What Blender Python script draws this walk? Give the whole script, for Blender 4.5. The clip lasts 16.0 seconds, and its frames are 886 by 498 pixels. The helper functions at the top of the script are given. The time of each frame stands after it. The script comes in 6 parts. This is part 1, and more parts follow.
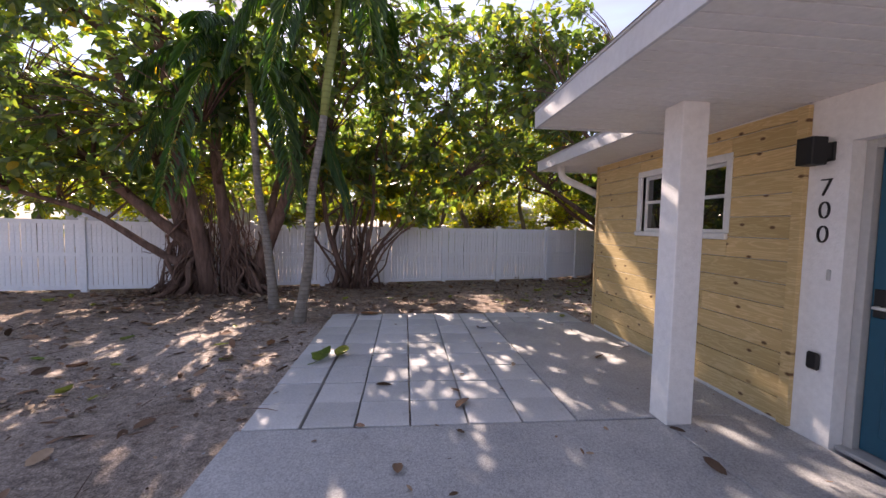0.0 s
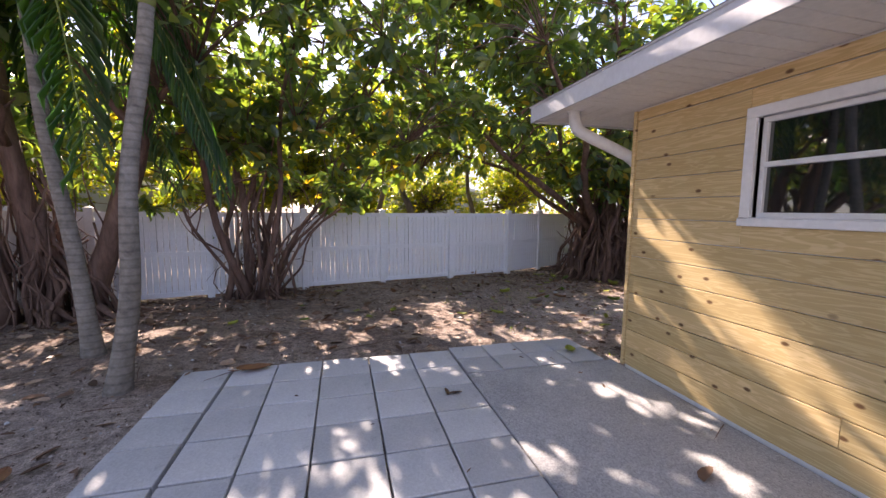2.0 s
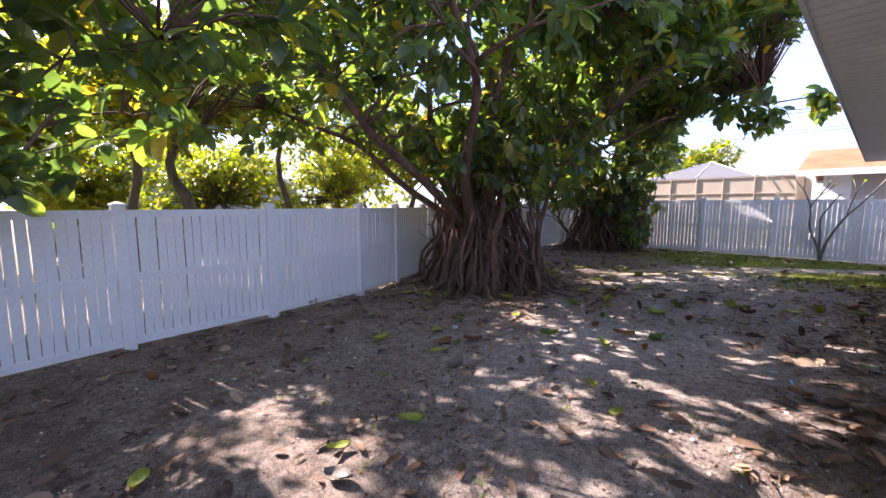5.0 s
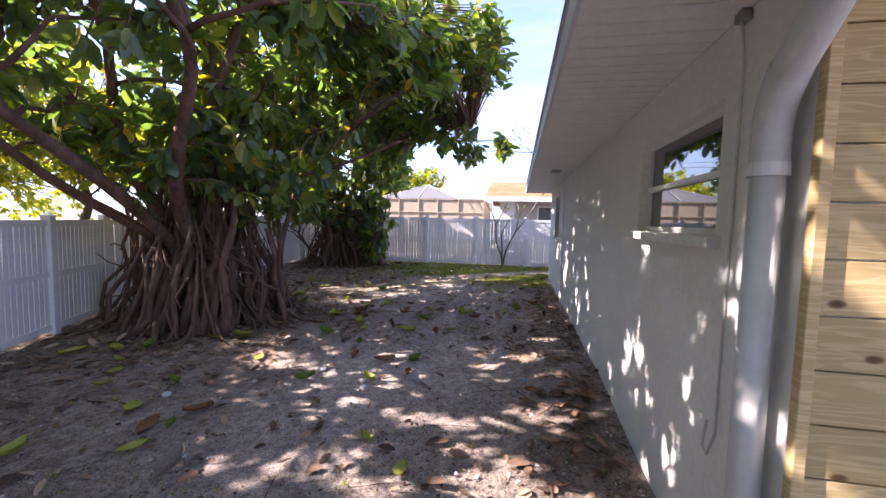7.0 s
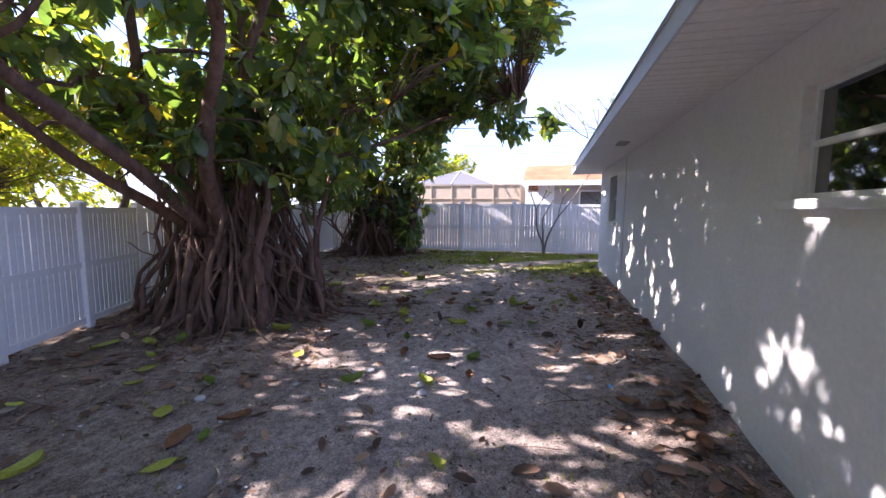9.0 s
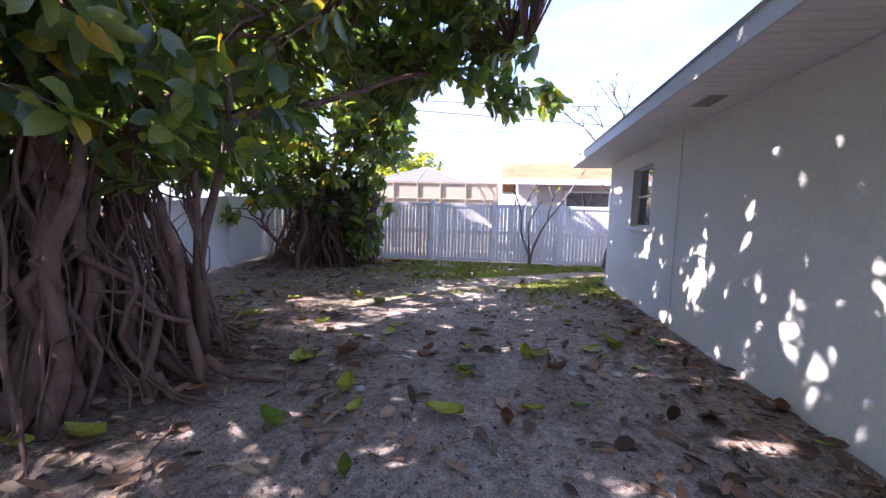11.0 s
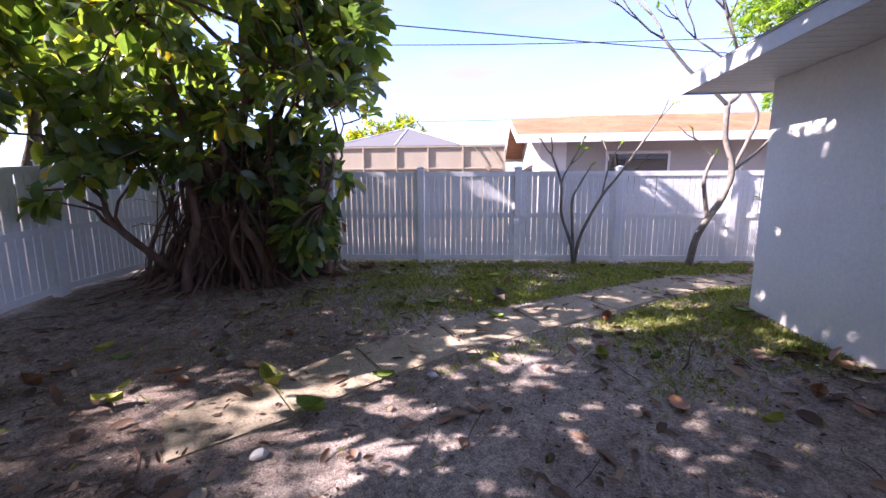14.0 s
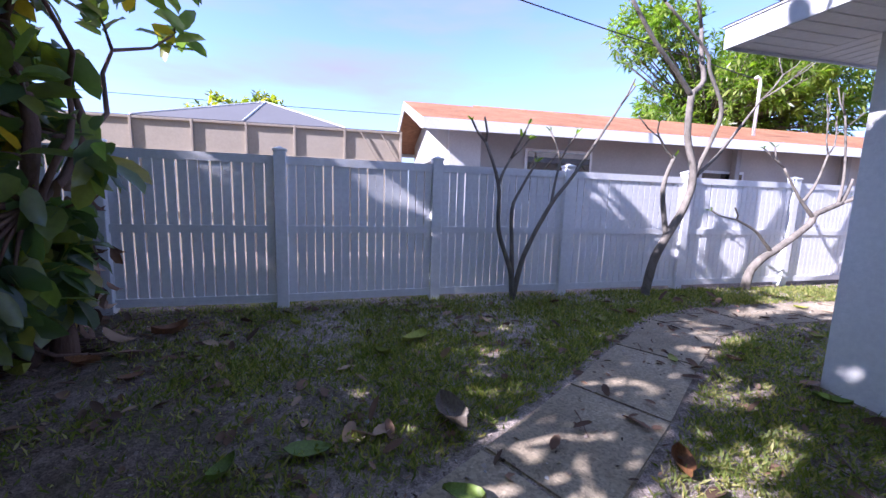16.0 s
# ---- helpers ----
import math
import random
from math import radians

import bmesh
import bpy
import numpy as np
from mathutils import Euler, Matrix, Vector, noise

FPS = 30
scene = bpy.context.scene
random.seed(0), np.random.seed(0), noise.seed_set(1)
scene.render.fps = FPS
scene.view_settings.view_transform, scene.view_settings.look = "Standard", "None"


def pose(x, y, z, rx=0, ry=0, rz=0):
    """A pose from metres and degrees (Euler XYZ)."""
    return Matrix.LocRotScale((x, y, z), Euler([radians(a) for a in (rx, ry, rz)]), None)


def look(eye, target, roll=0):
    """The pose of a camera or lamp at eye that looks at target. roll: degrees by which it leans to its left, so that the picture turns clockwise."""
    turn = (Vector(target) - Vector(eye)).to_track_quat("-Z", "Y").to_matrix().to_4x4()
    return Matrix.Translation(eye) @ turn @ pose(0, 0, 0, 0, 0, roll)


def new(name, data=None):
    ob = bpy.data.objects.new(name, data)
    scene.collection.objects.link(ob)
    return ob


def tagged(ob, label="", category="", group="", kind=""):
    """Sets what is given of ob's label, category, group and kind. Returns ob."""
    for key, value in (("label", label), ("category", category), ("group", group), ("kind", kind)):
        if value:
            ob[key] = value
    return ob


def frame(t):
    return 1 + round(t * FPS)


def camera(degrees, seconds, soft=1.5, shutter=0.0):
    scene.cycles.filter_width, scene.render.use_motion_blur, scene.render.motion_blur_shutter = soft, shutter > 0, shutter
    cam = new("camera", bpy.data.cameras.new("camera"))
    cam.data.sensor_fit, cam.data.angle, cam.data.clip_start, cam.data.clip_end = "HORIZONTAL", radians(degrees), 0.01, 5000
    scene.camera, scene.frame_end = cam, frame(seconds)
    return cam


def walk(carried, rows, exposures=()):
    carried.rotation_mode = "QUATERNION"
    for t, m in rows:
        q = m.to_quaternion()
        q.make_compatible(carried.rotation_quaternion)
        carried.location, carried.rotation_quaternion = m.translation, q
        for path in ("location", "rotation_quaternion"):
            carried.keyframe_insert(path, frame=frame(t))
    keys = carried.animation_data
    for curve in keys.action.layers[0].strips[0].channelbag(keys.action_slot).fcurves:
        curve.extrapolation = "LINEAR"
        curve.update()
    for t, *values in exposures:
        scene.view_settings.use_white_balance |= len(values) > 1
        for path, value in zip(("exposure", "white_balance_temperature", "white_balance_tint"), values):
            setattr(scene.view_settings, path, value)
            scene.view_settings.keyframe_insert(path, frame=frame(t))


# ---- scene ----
cam = camera(97.1, 16.0)
METRES, EYE, TILT, LEAN, TURN = 17.0, 1.5, 0.0, 0.0, -5.6
ROWS = [
    (0.0, 0.0, 0.0, 0.0, 0.07, -3.46, -1.15),
    (0.5, -0.0013, 0.0381, 0.0013, -2.17, -3.71, -0.88),
    (1.0, -0.003, 0.0764, 0.0012, -4.98, -4.5, -0.67),
    (1.5, 0.0, 0.1157, 0.0016, -7.27, -5.26, -0.64),
    (2.0, 0.0008, 0.1536, 0.0009, -8.79, -5.76, -0.52),
    (2.5, 0.0038, 0.1922, -0.0017, -8.87, -5.85, -0.04),
    (3.0, 0.0048, 0.2302, -0.0012, -10.31, -5.65, 0.56),
    (5.5, 0.0307, 0.3797, -0.0005, -47.13, -5.86, -0.92),
    (6.0, 0.0407, 0.392, 0.0012, -58.77, -4.75, -1.5),
    (6.5, 0.0496, 0.3942, 0.0019, -67.84, -4.3, -1.5),
    (7.0, 0.0508, 0.3933, 0.0024, -73.57, -4.11, -1.34),
    (7.5, 0.0504, 0.3947, 0.0023, -73.37, -4.26, -1.29),
    (8.0, 0.0503, 0.4014, 0.0013, -68.59, -5.63, -1.18),
    (10.5, 0.1819, 0.4691, -0.0117, -74.14, -5.26, -0.49),
    (11.0, 0.2175, 0.4829, -0.0112, -75.48, -4.98, -1.59),
    (11.5, 0.2545, 0.4971, -0.0108, -75.55, -6.42, -2.01),
    (12.0, 0.2908, 0.5129, -0.0102, -76.45, -7.71, -1.69),
    (12.5, 0.3304, 0.5256, -0.0118, -77.51, -7.72, -0.77),
    (13.0, 0.3696, 0.5391, -0.0122, -79.02, -7.52, 0.02),
    (13.5, 0.4062, 0.5478, -0.0126, -78.65, -7.87, 0.37),
    (14.0, 0.4438, 0.5573, -0.0128, -78.26, -8.32, 0.14),
    (14.5, 0.4797, 0.5675, -0.0102, -79.74, -8.1, -0.82),
    (15.0, 0.5187, 0.5766, -0.0097, -83.52, -7.6, -2.02),
    (15.5, 0.5557, 0.5863, -0.0102, -89.2, -7.57, -2.52),
    (16.0, 0.5949, 0.5925, -0.0118, -96.33, -8.09, -1.83),
]
# past the corner the path lies a little further north
SHIFT = [0.0 if t < 4 else 0.11 for t, *_ in ROWS]
walk(cam, [(t, pose(0, s, EYE, TILT, LEAN, TURN) @ pose(METRES * x, METRES * y, METRES * z, 90 + pitch, roll, yaw)) for s, (t, x, y, z, yaw, pitch, roll) in zip(SHIFT, ROWS)],
     [(0.0, 1.75, 7600, 26), (3.0, 2.3, 7000, 25), (5.5, 2.3, 6400, 24), (7.0, 2.4, 6500, 27), (8.0, 2.4, 6300, 27), (10.5, 2.55, 6100, 29), (11.5, 2.7, 6100, 30), (12.5, 2.6, 6100, 31), (13.5, 2.35, 6200, 32), (15.0, 2.03, 6100, 33), (16.0, 1.82, 5500, 29)])

# ---- world, sun, exposure ----
SUN_AZ, SUN_EL = 13.5, 34.0
sun_to = Vector((-math.sin(radians(SUN_AZ)) * math.cos(radians(SUN_EL)), math.cos(radians(SUN_AZ)) * math.cos(radians(SUN_EL)), math.sin(radians(SUN_EL))))
world = bpy.data.worlds.new("world")
scene.world = world
world.use_nodes = True
wn = world.node_tree
sky = wn.nodes.new("ShaderNodeTexSky")
sky.sky_type = "NISHITA"
sky.sun_disc = False
sky.sun_elevation, sky.sun_rotation = radians(SUN_EL), radians(-SUN_AZ)
sky.air_density, sky.dust_density, sky.ozone_density = 0.6, 0.25, 2.0
# thin streaks of high cloud over the sky
tc = wn.nodes.new("ShaderNodeTexCoord")
mp = wn.nodes.new("ShaderNodeMapping")
mp.inputs["Scale"].default_value = (1.0, 1.0, 4.5)
cn = wn.nodes.new("ShaderNodeTexNoise")
cn.inputs["Scale"].default_value, cn.inputs["Detail"].default_value, cn.inputs["Roughness"].default_value = 2.2, 5.0, 0.5
cr = wn.nodes.new("ShaderNodeValToRGB")
cr.color_ramp.elements[0].position, cr.color_ramp.elements[1].position = 0.42, 0.72
cr.color_ramp.elements[0].color = (0.12, 0.12, 0.12, 1)
mx = wn.nodes.new("ShaderNodeMix")
mx.data_type = "RGBA"
mx.inputs[7].default_value = (1.3, 1.36, 1.48, 1)
wn.links.new(tc.outputs["Generated"], mp.inputs["Vector"])
wn.links.new(mp.outputs["Vector"], cn.inputs["Vector"])
wn.links.new(cn.outputs["Fac"], cr.inputs["Fac"])
low = wn.nodes.new("ShaderNodeSeparateXYZ")
bank = wn.nodes.new("ShaderNodeMapRange")
bank.interpolation_type = "SMOOTHSTEP"
for k, v in ((1, 0.27), (2, 0.03), (3, 0.0), (4, 0.85)):
    bank.inputs[k].default_value = v
top = wn.nodes.new("ShaderNodeMath")
top.operation = "MAXIMUM"
wn.links.new(tc.outputs["Generated"], low.inputs[0])
wn.links.new(low.outputs["Z"], bank.inputs[0])
wn.links.new(cr.outputs["Color"], top.inputs[0])
wn.links.new(bank.outputs[0], top.inputs[1])
wn.links.new(top.outputs[0], mx.inputs[0])
wn.links.new(sky.outputs["Color"], mx.inputs[6])
wn.links.new(mx.outputs[2], wn.nodes["Background"].inputs["Color"])
wn.nodes["Background"].inputs["Strength"].default_value = 0.15
sun = new("sun", bpy.data.lights.new("sun", "SUN"))
sun.data.energy, sun.data.angle, sun.data.color = 4.6, radians(0.53), (1.0, 0.93, 0.84)
sun.matrix_world = look(Vector((0, 0, 30)) + sun_to * 20, (0, 0, 30))


# ---- materials ----
def material(name, rough=0.6, metal=0.0, spec=0.5):
    m = bpy.data.materials.new(name)
    m.use_nodes = True
    b = m.node_tree.nodes["Principled BSDF"]
    b.inputs["Roughness"].default_value, b.inputs["Metallic"].default_value = rough, metal
    b.inputs["Specular IOR Level"].default_value = spec
    return m, m.node_tree, b


def node(nt, kind, **values):
    n = nt.nodes.new(kind)
    for k, v in values.items():
        n.inputs[k.replace("_", " ")].default_value = v
    return n


def coords(nt, scale=(1, 1, 1), kind="Object"):
    t = nt.nodes.new("ShaderNodeTexCoord")
    m = nt.nodes.new("ShaderNodeMapping")
    m.inputs["Scale"].default_value = scale
    nt.links.new(t.outputs[kind], m.inputs["Vector"])
    return m.outputs["Vector"]


def fbm(nt, vec, scale, detail=4.0, rough=0.55, distort=0.0):
    n = node(nt, "ShaderNodeTexNoise", Scale=scale, Detail=detail, Roughness=rough, Distortion=distort)
    nt.links.new(vec, n.inputs["Vector"])
    return n.outputs["Fac"]


def ramp(nt, fac, *stops):
    r = nt.nodes.new("ShaderNodeValToRGB")
    els = r.color_ramp.elements
    while len(els) < len(stops):
        els.new(0.5)
    for e, (p, c) in zip(els, stops):
        e.position, e.color = p, (*c, 1)
    nt.links.new(fac, r.inputs["Fac"])
    return r.outputs["Color"]


def blend(nt, fac, a, b, mode="MIX"):
    m = nt.nodes.new("ShaderNodeMix")
    m.data_type, m.blend_type = "RGBA", mode
    for sock, v in ((m.inputs[0], fac), (m.inputs[6], a), (m.inputs[7], b)):
        if isinstance(v, (int, float)):
            sock.default_value = v
        elif isinstance(v, tuple):
            sock.default_value = (*v, 1)
        else:
            nt.links.new(v, sock)
    return m.outputs[2]


def bump(nt, b, height, strength, dist=0.01):
    n = nt.nodes.new("ShaderNodeBump")
    n.inputs["Strength"].default_value, n.inputs["Distance"].default_value = strength, dist
    nt.links.new(height, n.inputs["Height"])
    nt.links.new(n.outputs["Normal"], b.inputs["Normal"])


def grey(v):
    return (v, v, v)


def painted(name, colour, rough=0.55, dirt=(0.72, 0.7, 0.66), dirt_amount=0.35, grain=90.0, relief=0.15, spec=0.4, depth=0.003):
    """Painted or coated surface with broad stains and a fine grain."""
    m, nt, b = material(name, rough, spec=spec)
    v = coords(nt, kind="Object")
    stain = ramp(nt, fbm(nt, v, 1.3, 6, 0.65), (0.42, grey(0.0)), (0.78, grey(dirt_amount)))
    fine = ramp(nt, fbm(nt, v, 24.0, 4), (0.3, grey(0.93)), (0.7, grey(1.04)))
    c = blend(nt, stain, colour, tuple(x * y for x, y in zip(colour, dirt)))
    nt.links.new(blend(nt, 1.0, c, fine, "MULTIPLY"), b.inputs["Base Color"])
    bump(nt, b, fbm(nt, v, grain, 5, 0.6), relief, depth)
    return m


WHITE_STUCCO = painted("white_stucco", (0.78, 0.78, 0.78), 0.8, grain=55.0, relief=0.55, depth=0.006)
GREY_STUCCO = painted("pale_grey_stucco", (0.81, 0.80, 0.775), 0.85, grain=48.0, relief=0.6, depth=0.006, dirt_amount=0.3)
SOFFIT = painted("soffit_vinyl", (0.80, 0.78, 0.755), 0.5, relief=0.05)
FASCIA = painted("fascia_white", (0.80, 0.80, 0.79), 0.4, relief=0.04, dirt_amount=0.3)
FASCIA_GREY = painted("fascia_pale_grey", (0.60, 0.61, 0.63), 0.45, relief=0.04, dirt_amount=0.45)
VINYL = painted("white_vinyl", (0.80, 0.81, 0.83), 0.38, relief=0.03, dirt=(0.80, 0.79, 0.74), dirt_amount=0.45)
PIPE = painted("painted_downspout", (0.66, 0.66, 0.64), 0.45, relief=0.1, dirt_amount=0.5)
BLACK = painted("black_metal", (0.012, 0.012, 0.013), 0.5, relief=0.05)
BROWN_WOOD = painted("weathered_post", (0.16, 0.11, 0.075), 0.85, relief=0.5, grain=30)
DOOR_BLUE = painted("teal_door_paint", (0.012, 0.085, 0.135), 0.4, relief=0.05)
FRAME_GREY = painted("door_frame_paint", (0.42, 0.42, 0.41), 0.5, relief=0.05)
ALU = painted("white_aluminium", (0.74, 0.74, 0.73), 0.35, relief=0.03)
METAL_VENT = painted("vent_metal", (0.30, 0.29, 0.28), 0.5, relief=0.1)
CABLE = painted("black_cable", (0.03, 0.03, 0.032), 0.6, relief=0.0)


def pine_material():
    """Fresh pressure-treated pine: long grain, cathedral figure and dark knots; each board its own tone."""
    m, nt, b = material("treated_pine", 0.62, spec=0.3)
    info = nt.nodes.new("ShaderNodeObjectInfo")
    tcn = nt.nodes.new("ShaderNodeTexCoord")
    off = nt.nodes.new("ShaderNodeVectorMath")
    off.operation = "MULTIPLY_ADD"
    cmb = nt.nodes.new("ShaderNodeCombineXYZ")
    mul = nt.nodes.new("ShaderNodeMath")
    mul.operation, mul.inputs[1].default_value = "MULTIPLY", 37.0
    nt.links.new(info.outputs["Random"], mul.inputs[0])
    nt.links.new(mul.outputs[0], cmb.inputs["X"])
    nt.links.new(mul.outputs[0], cmb.inputs["Y"])
    nt.links.new(tcn.outputs["Object"], off.inputs[0])
    off.inputs[1].default_value = (1, 1, 1)
    nt.links.new(cmb.outputs[0], off.inputs[2])
    v = off.outputs[0]

    def mapped(scale):
        mpn = nt.nodes.new("ShaderNodeMapping")
        mpn.inputs["Scale"].default_value = scale
        nt.links.new(v, mpn.inputs["Vector"])
        return mpn.outputs["Vector"]
    figure = fbm(nt, mapped((1, 0.55, 7)), 2.2, 3, 0.5, 0.6)
    wave = nt.nodes.new("ShaderNodeMath")
    wave.operation = "SINE"
    wm = nt.nodes.new("ShaderNodeMath")
    wm.operation, wm.inputs[1].default_value = "MULTIPLY", 55.0
    nt.links.new(figure, wm.inputs[0])
    nt.links.new(wm.outputs[0], wave.inputs[0])
    rings = ramp(nt, wave.outputs[0], (0.1, (0.56, 0.415, 0.21)), (0.9, (0.67, 0.52, 0.29)))
    tone = ramp(nt, info.outputs["Random"], (0.0, (0.84, 0.82, 0.74)), (0.5, (1.0, 0.98, 0.94)), (1.0, (1.1, 1.03, 0.94)))
    c = blend(nt, 1.0, rings, tone, "MULTIPLY")
    streak = ramp(nt, fbm(nt, mapped((1, 1.2, 60)), 3.0, 4), (0.35, grey(0.82)), (0.62, grey(1.05)))
    c = blend(nt, 0.4, c, streak, "MULTIPLY")
    flat = nt.nodes.new("ShaderNodeSeparateXYZ")
    nt.links.new(mapped((1, 4.0, 7.4)), flat.inputs[0])
    plane = nt.nodes.new("ShaderNodeCombineXYZ")
    nt.links.new(flat.outputs["Y"], plane.inputs["X"])
    nt.links.new(flat.outputs["Z"], plane.inputs["Y"])
    vor = nt.nodes.new("ShaderNodeTexVoronoi")
    vor.voronoi_dimensions = "2D"
    vor.inputs["Scale"].default_value = 1.0
    nt.links.new(plane.outputs[0], vor.inputs["Vector"])
    knot = ramp(nt, vor.outputs["Distance"], (0.05, grey(1.0)), (0.085, grey(0.75)), (0.125, grey(0.0)))
    pick = nt.nodes.new("ShaderNodeSeparateColor")
    nt.links.new(vor.outputs["Color"], pick.inputs[0])
    keep = ramp(nt, pick.outputs[0], (0.72, grey(0.0)), (0.73, grey(1.0)))
    c = blend(nt, blend(nt, 1.0, knot, keep, "MULTIPLY"), c, (0.13, 0.065, 0.028))
    nt.links.new(c, b.inputs["Base Color"])
    bump(nt, b, fbm(nt, mapped((1, 2, 60)), 4.0, 3), 0.2, 0.002)
    return m


PINE = pine_material()


def concrete(name, dark, light, agg=0.35, agg_scale=95.0, vary=True):
    m, nt, b = material(name, 0.88, spec=0.25)
    v = coords(nt)
    c = ramp(nt, fbm(nt, v, 1.1, 7, 0.65, 0.3), (0.3, dark), (0.72, light))
    speck = nt.nodes.new("ShaderNodeTexVoronoi")
    speck.inputs["Scale"].default_value = agg_scale
    nt.links.new(v, speck.inputs["Vector"])
    sp = ramp(nt, speck.outputs["Color"], (0.1, grey(0.72)), (0.9, grey(1.28)))
    c = blend(nt, agg, c, sp, "MULTIPLY")
    if vary:
        info = nt.nodes.new("ShaderNodeObjectInfo")
        c = blend(nt, 1.0, c, ramp(nt, info.outputs["Random"], (0.0, grey(0.86)), (1.0, grey(1.1))), "MULTIPLY")
    spots = ramp(nt, fbm(nt, v, 9.0, 5, 0.7), (0.58, grey(1.0)), (0.72, grey(0.78)))
    c = blend(nt, 1.0, c, spots, "MULTIPLY")
    nt.links.new(c, b.inputs["Base Color"])
    bump(nt, b, fbm(nt, v, 70.0, 6, 0.7), 0.5, 0.004)
    return m


SLAB = concrete("patio_concrete", (0.31, 0.31, 0.315), (0.47, 0.47, 0.47), 0.8, 110.0, False)
PAVER = concrete("grey_paver", (0.42, 0.425, 0.43), (0.56, 0.56, 0.56), 0.3)
AGGREGATE = concrete("exposed_aggregate", (0.23, 0.185, 0.125), (0.43, 0.365, 0.265), 1.0, 75.0)


def ground_material():
    m, nt, b = material("sandy_dirt", 0.95, spec=0.15)
    v = coords(nt)
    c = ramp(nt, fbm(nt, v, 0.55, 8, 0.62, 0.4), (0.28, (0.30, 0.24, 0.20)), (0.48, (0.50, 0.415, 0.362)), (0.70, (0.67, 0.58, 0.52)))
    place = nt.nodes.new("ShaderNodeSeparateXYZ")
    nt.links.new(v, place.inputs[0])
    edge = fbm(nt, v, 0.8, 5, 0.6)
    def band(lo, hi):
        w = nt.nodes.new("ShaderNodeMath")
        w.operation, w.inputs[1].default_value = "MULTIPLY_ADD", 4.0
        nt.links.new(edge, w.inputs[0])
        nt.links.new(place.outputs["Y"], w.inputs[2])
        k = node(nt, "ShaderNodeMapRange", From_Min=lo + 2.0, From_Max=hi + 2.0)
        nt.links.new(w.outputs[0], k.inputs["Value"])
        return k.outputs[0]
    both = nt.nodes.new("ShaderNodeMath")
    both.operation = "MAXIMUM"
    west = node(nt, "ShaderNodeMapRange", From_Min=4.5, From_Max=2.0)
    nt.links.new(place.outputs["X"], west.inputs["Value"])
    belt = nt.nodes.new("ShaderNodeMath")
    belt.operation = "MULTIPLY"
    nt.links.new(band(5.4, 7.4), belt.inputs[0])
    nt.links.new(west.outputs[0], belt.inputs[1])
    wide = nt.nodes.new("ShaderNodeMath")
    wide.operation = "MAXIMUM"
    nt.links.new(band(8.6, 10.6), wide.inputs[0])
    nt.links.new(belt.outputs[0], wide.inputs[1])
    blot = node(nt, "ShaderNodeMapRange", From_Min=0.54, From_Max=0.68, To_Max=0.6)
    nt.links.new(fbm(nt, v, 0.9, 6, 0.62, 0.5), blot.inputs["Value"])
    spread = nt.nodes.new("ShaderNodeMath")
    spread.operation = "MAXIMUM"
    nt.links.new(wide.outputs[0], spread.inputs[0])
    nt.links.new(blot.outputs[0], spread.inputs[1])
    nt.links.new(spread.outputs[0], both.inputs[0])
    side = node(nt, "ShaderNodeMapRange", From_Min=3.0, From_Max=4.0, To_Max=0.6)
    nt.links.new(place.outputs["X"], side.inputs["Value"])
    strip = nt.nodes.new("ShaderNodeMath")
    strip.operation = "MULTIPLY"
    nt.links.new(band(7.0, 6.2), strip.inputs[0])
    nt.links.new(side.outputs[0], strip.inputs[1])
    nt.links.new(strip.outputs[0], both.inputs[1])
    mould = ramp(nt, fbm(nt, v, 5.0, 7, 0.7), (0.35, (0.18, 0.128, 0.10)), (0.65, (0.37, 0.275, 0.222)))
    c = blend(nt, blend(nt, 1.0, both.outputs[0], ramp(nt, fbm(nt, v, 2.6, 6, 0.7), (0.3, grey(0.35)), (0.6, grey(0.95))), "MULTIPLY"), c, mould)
    mulch = ramp(nt, fbm(nt, v, 14.0, 8, 0.75), (0.36, grey(0.42)), (0.60, grey(1.18)))
    c = blend(nt, 0.85, c, mulch, "MULTIPLY")
    vor = nt.nodes.new("ShaderNodeTexVoronoi")
    vor.inputs["Scale"].default_value = 50.0
    nt.links.new(v, vor.inputs["Vector"])
    grit = nt.nodes.new("ShaderNodeTexVoronoi")
    grit.inputs["Scale"].default_value = 120.0
    nt.links.new(v, grit.inputs["Vector"])
    c = blend(nt, 0.8, c, ramp(nt, grit.outputs["Color"], (0.15, grey(0.5)), (0.85, grey(1.4))), "MULTIPLY")
    chips = ramp(nt, vor.outputs["Distance"], (0.10, grey(1.0)), (0.17, grey(0.0)))
    sel = nt.nodes.new("ShaderNodeSeparateColor")
    nt.links.new(vor.outputs["Color"], sel.inputs[0])
    chips = blend(nt, 1.0, chips, ramp(nt, sel.outputs[1], (0.80, grey(0.0)), (0.82, grey(1.0))), "MULTIPLY")
    c = blend(nt, chips, c, (0.52, 0.48, 0.43))
    # thin grass cover to the east of the yard, and lawn beyond the fence
    sep = nt.nodes.new("ShaderNodeSeparateXYZ")
    nt.links.new(v, sep.inputs[0])
    mr = node(nt, "ShaderNodeMapRange", From_Min=10.3, From_Max=14.5)
    nt.links.new(sep.outputs["X"], mr.inputs["Value"])
    far = node(nt, "ShaderNodeMapRange", From_Min=14.2, From_Max=15.5)
    nt.links.new(sep.outputs["Y"], far.inputs["Value"])
    lo = nt.nodes.new("ShaderNodeMath")
    lo.operation = "MAXIMUM"
    nt.links.new(mr.outputs[0], lo.inputs[0])
    nt.links.new(far.outputs[0], lo.inputs[1])
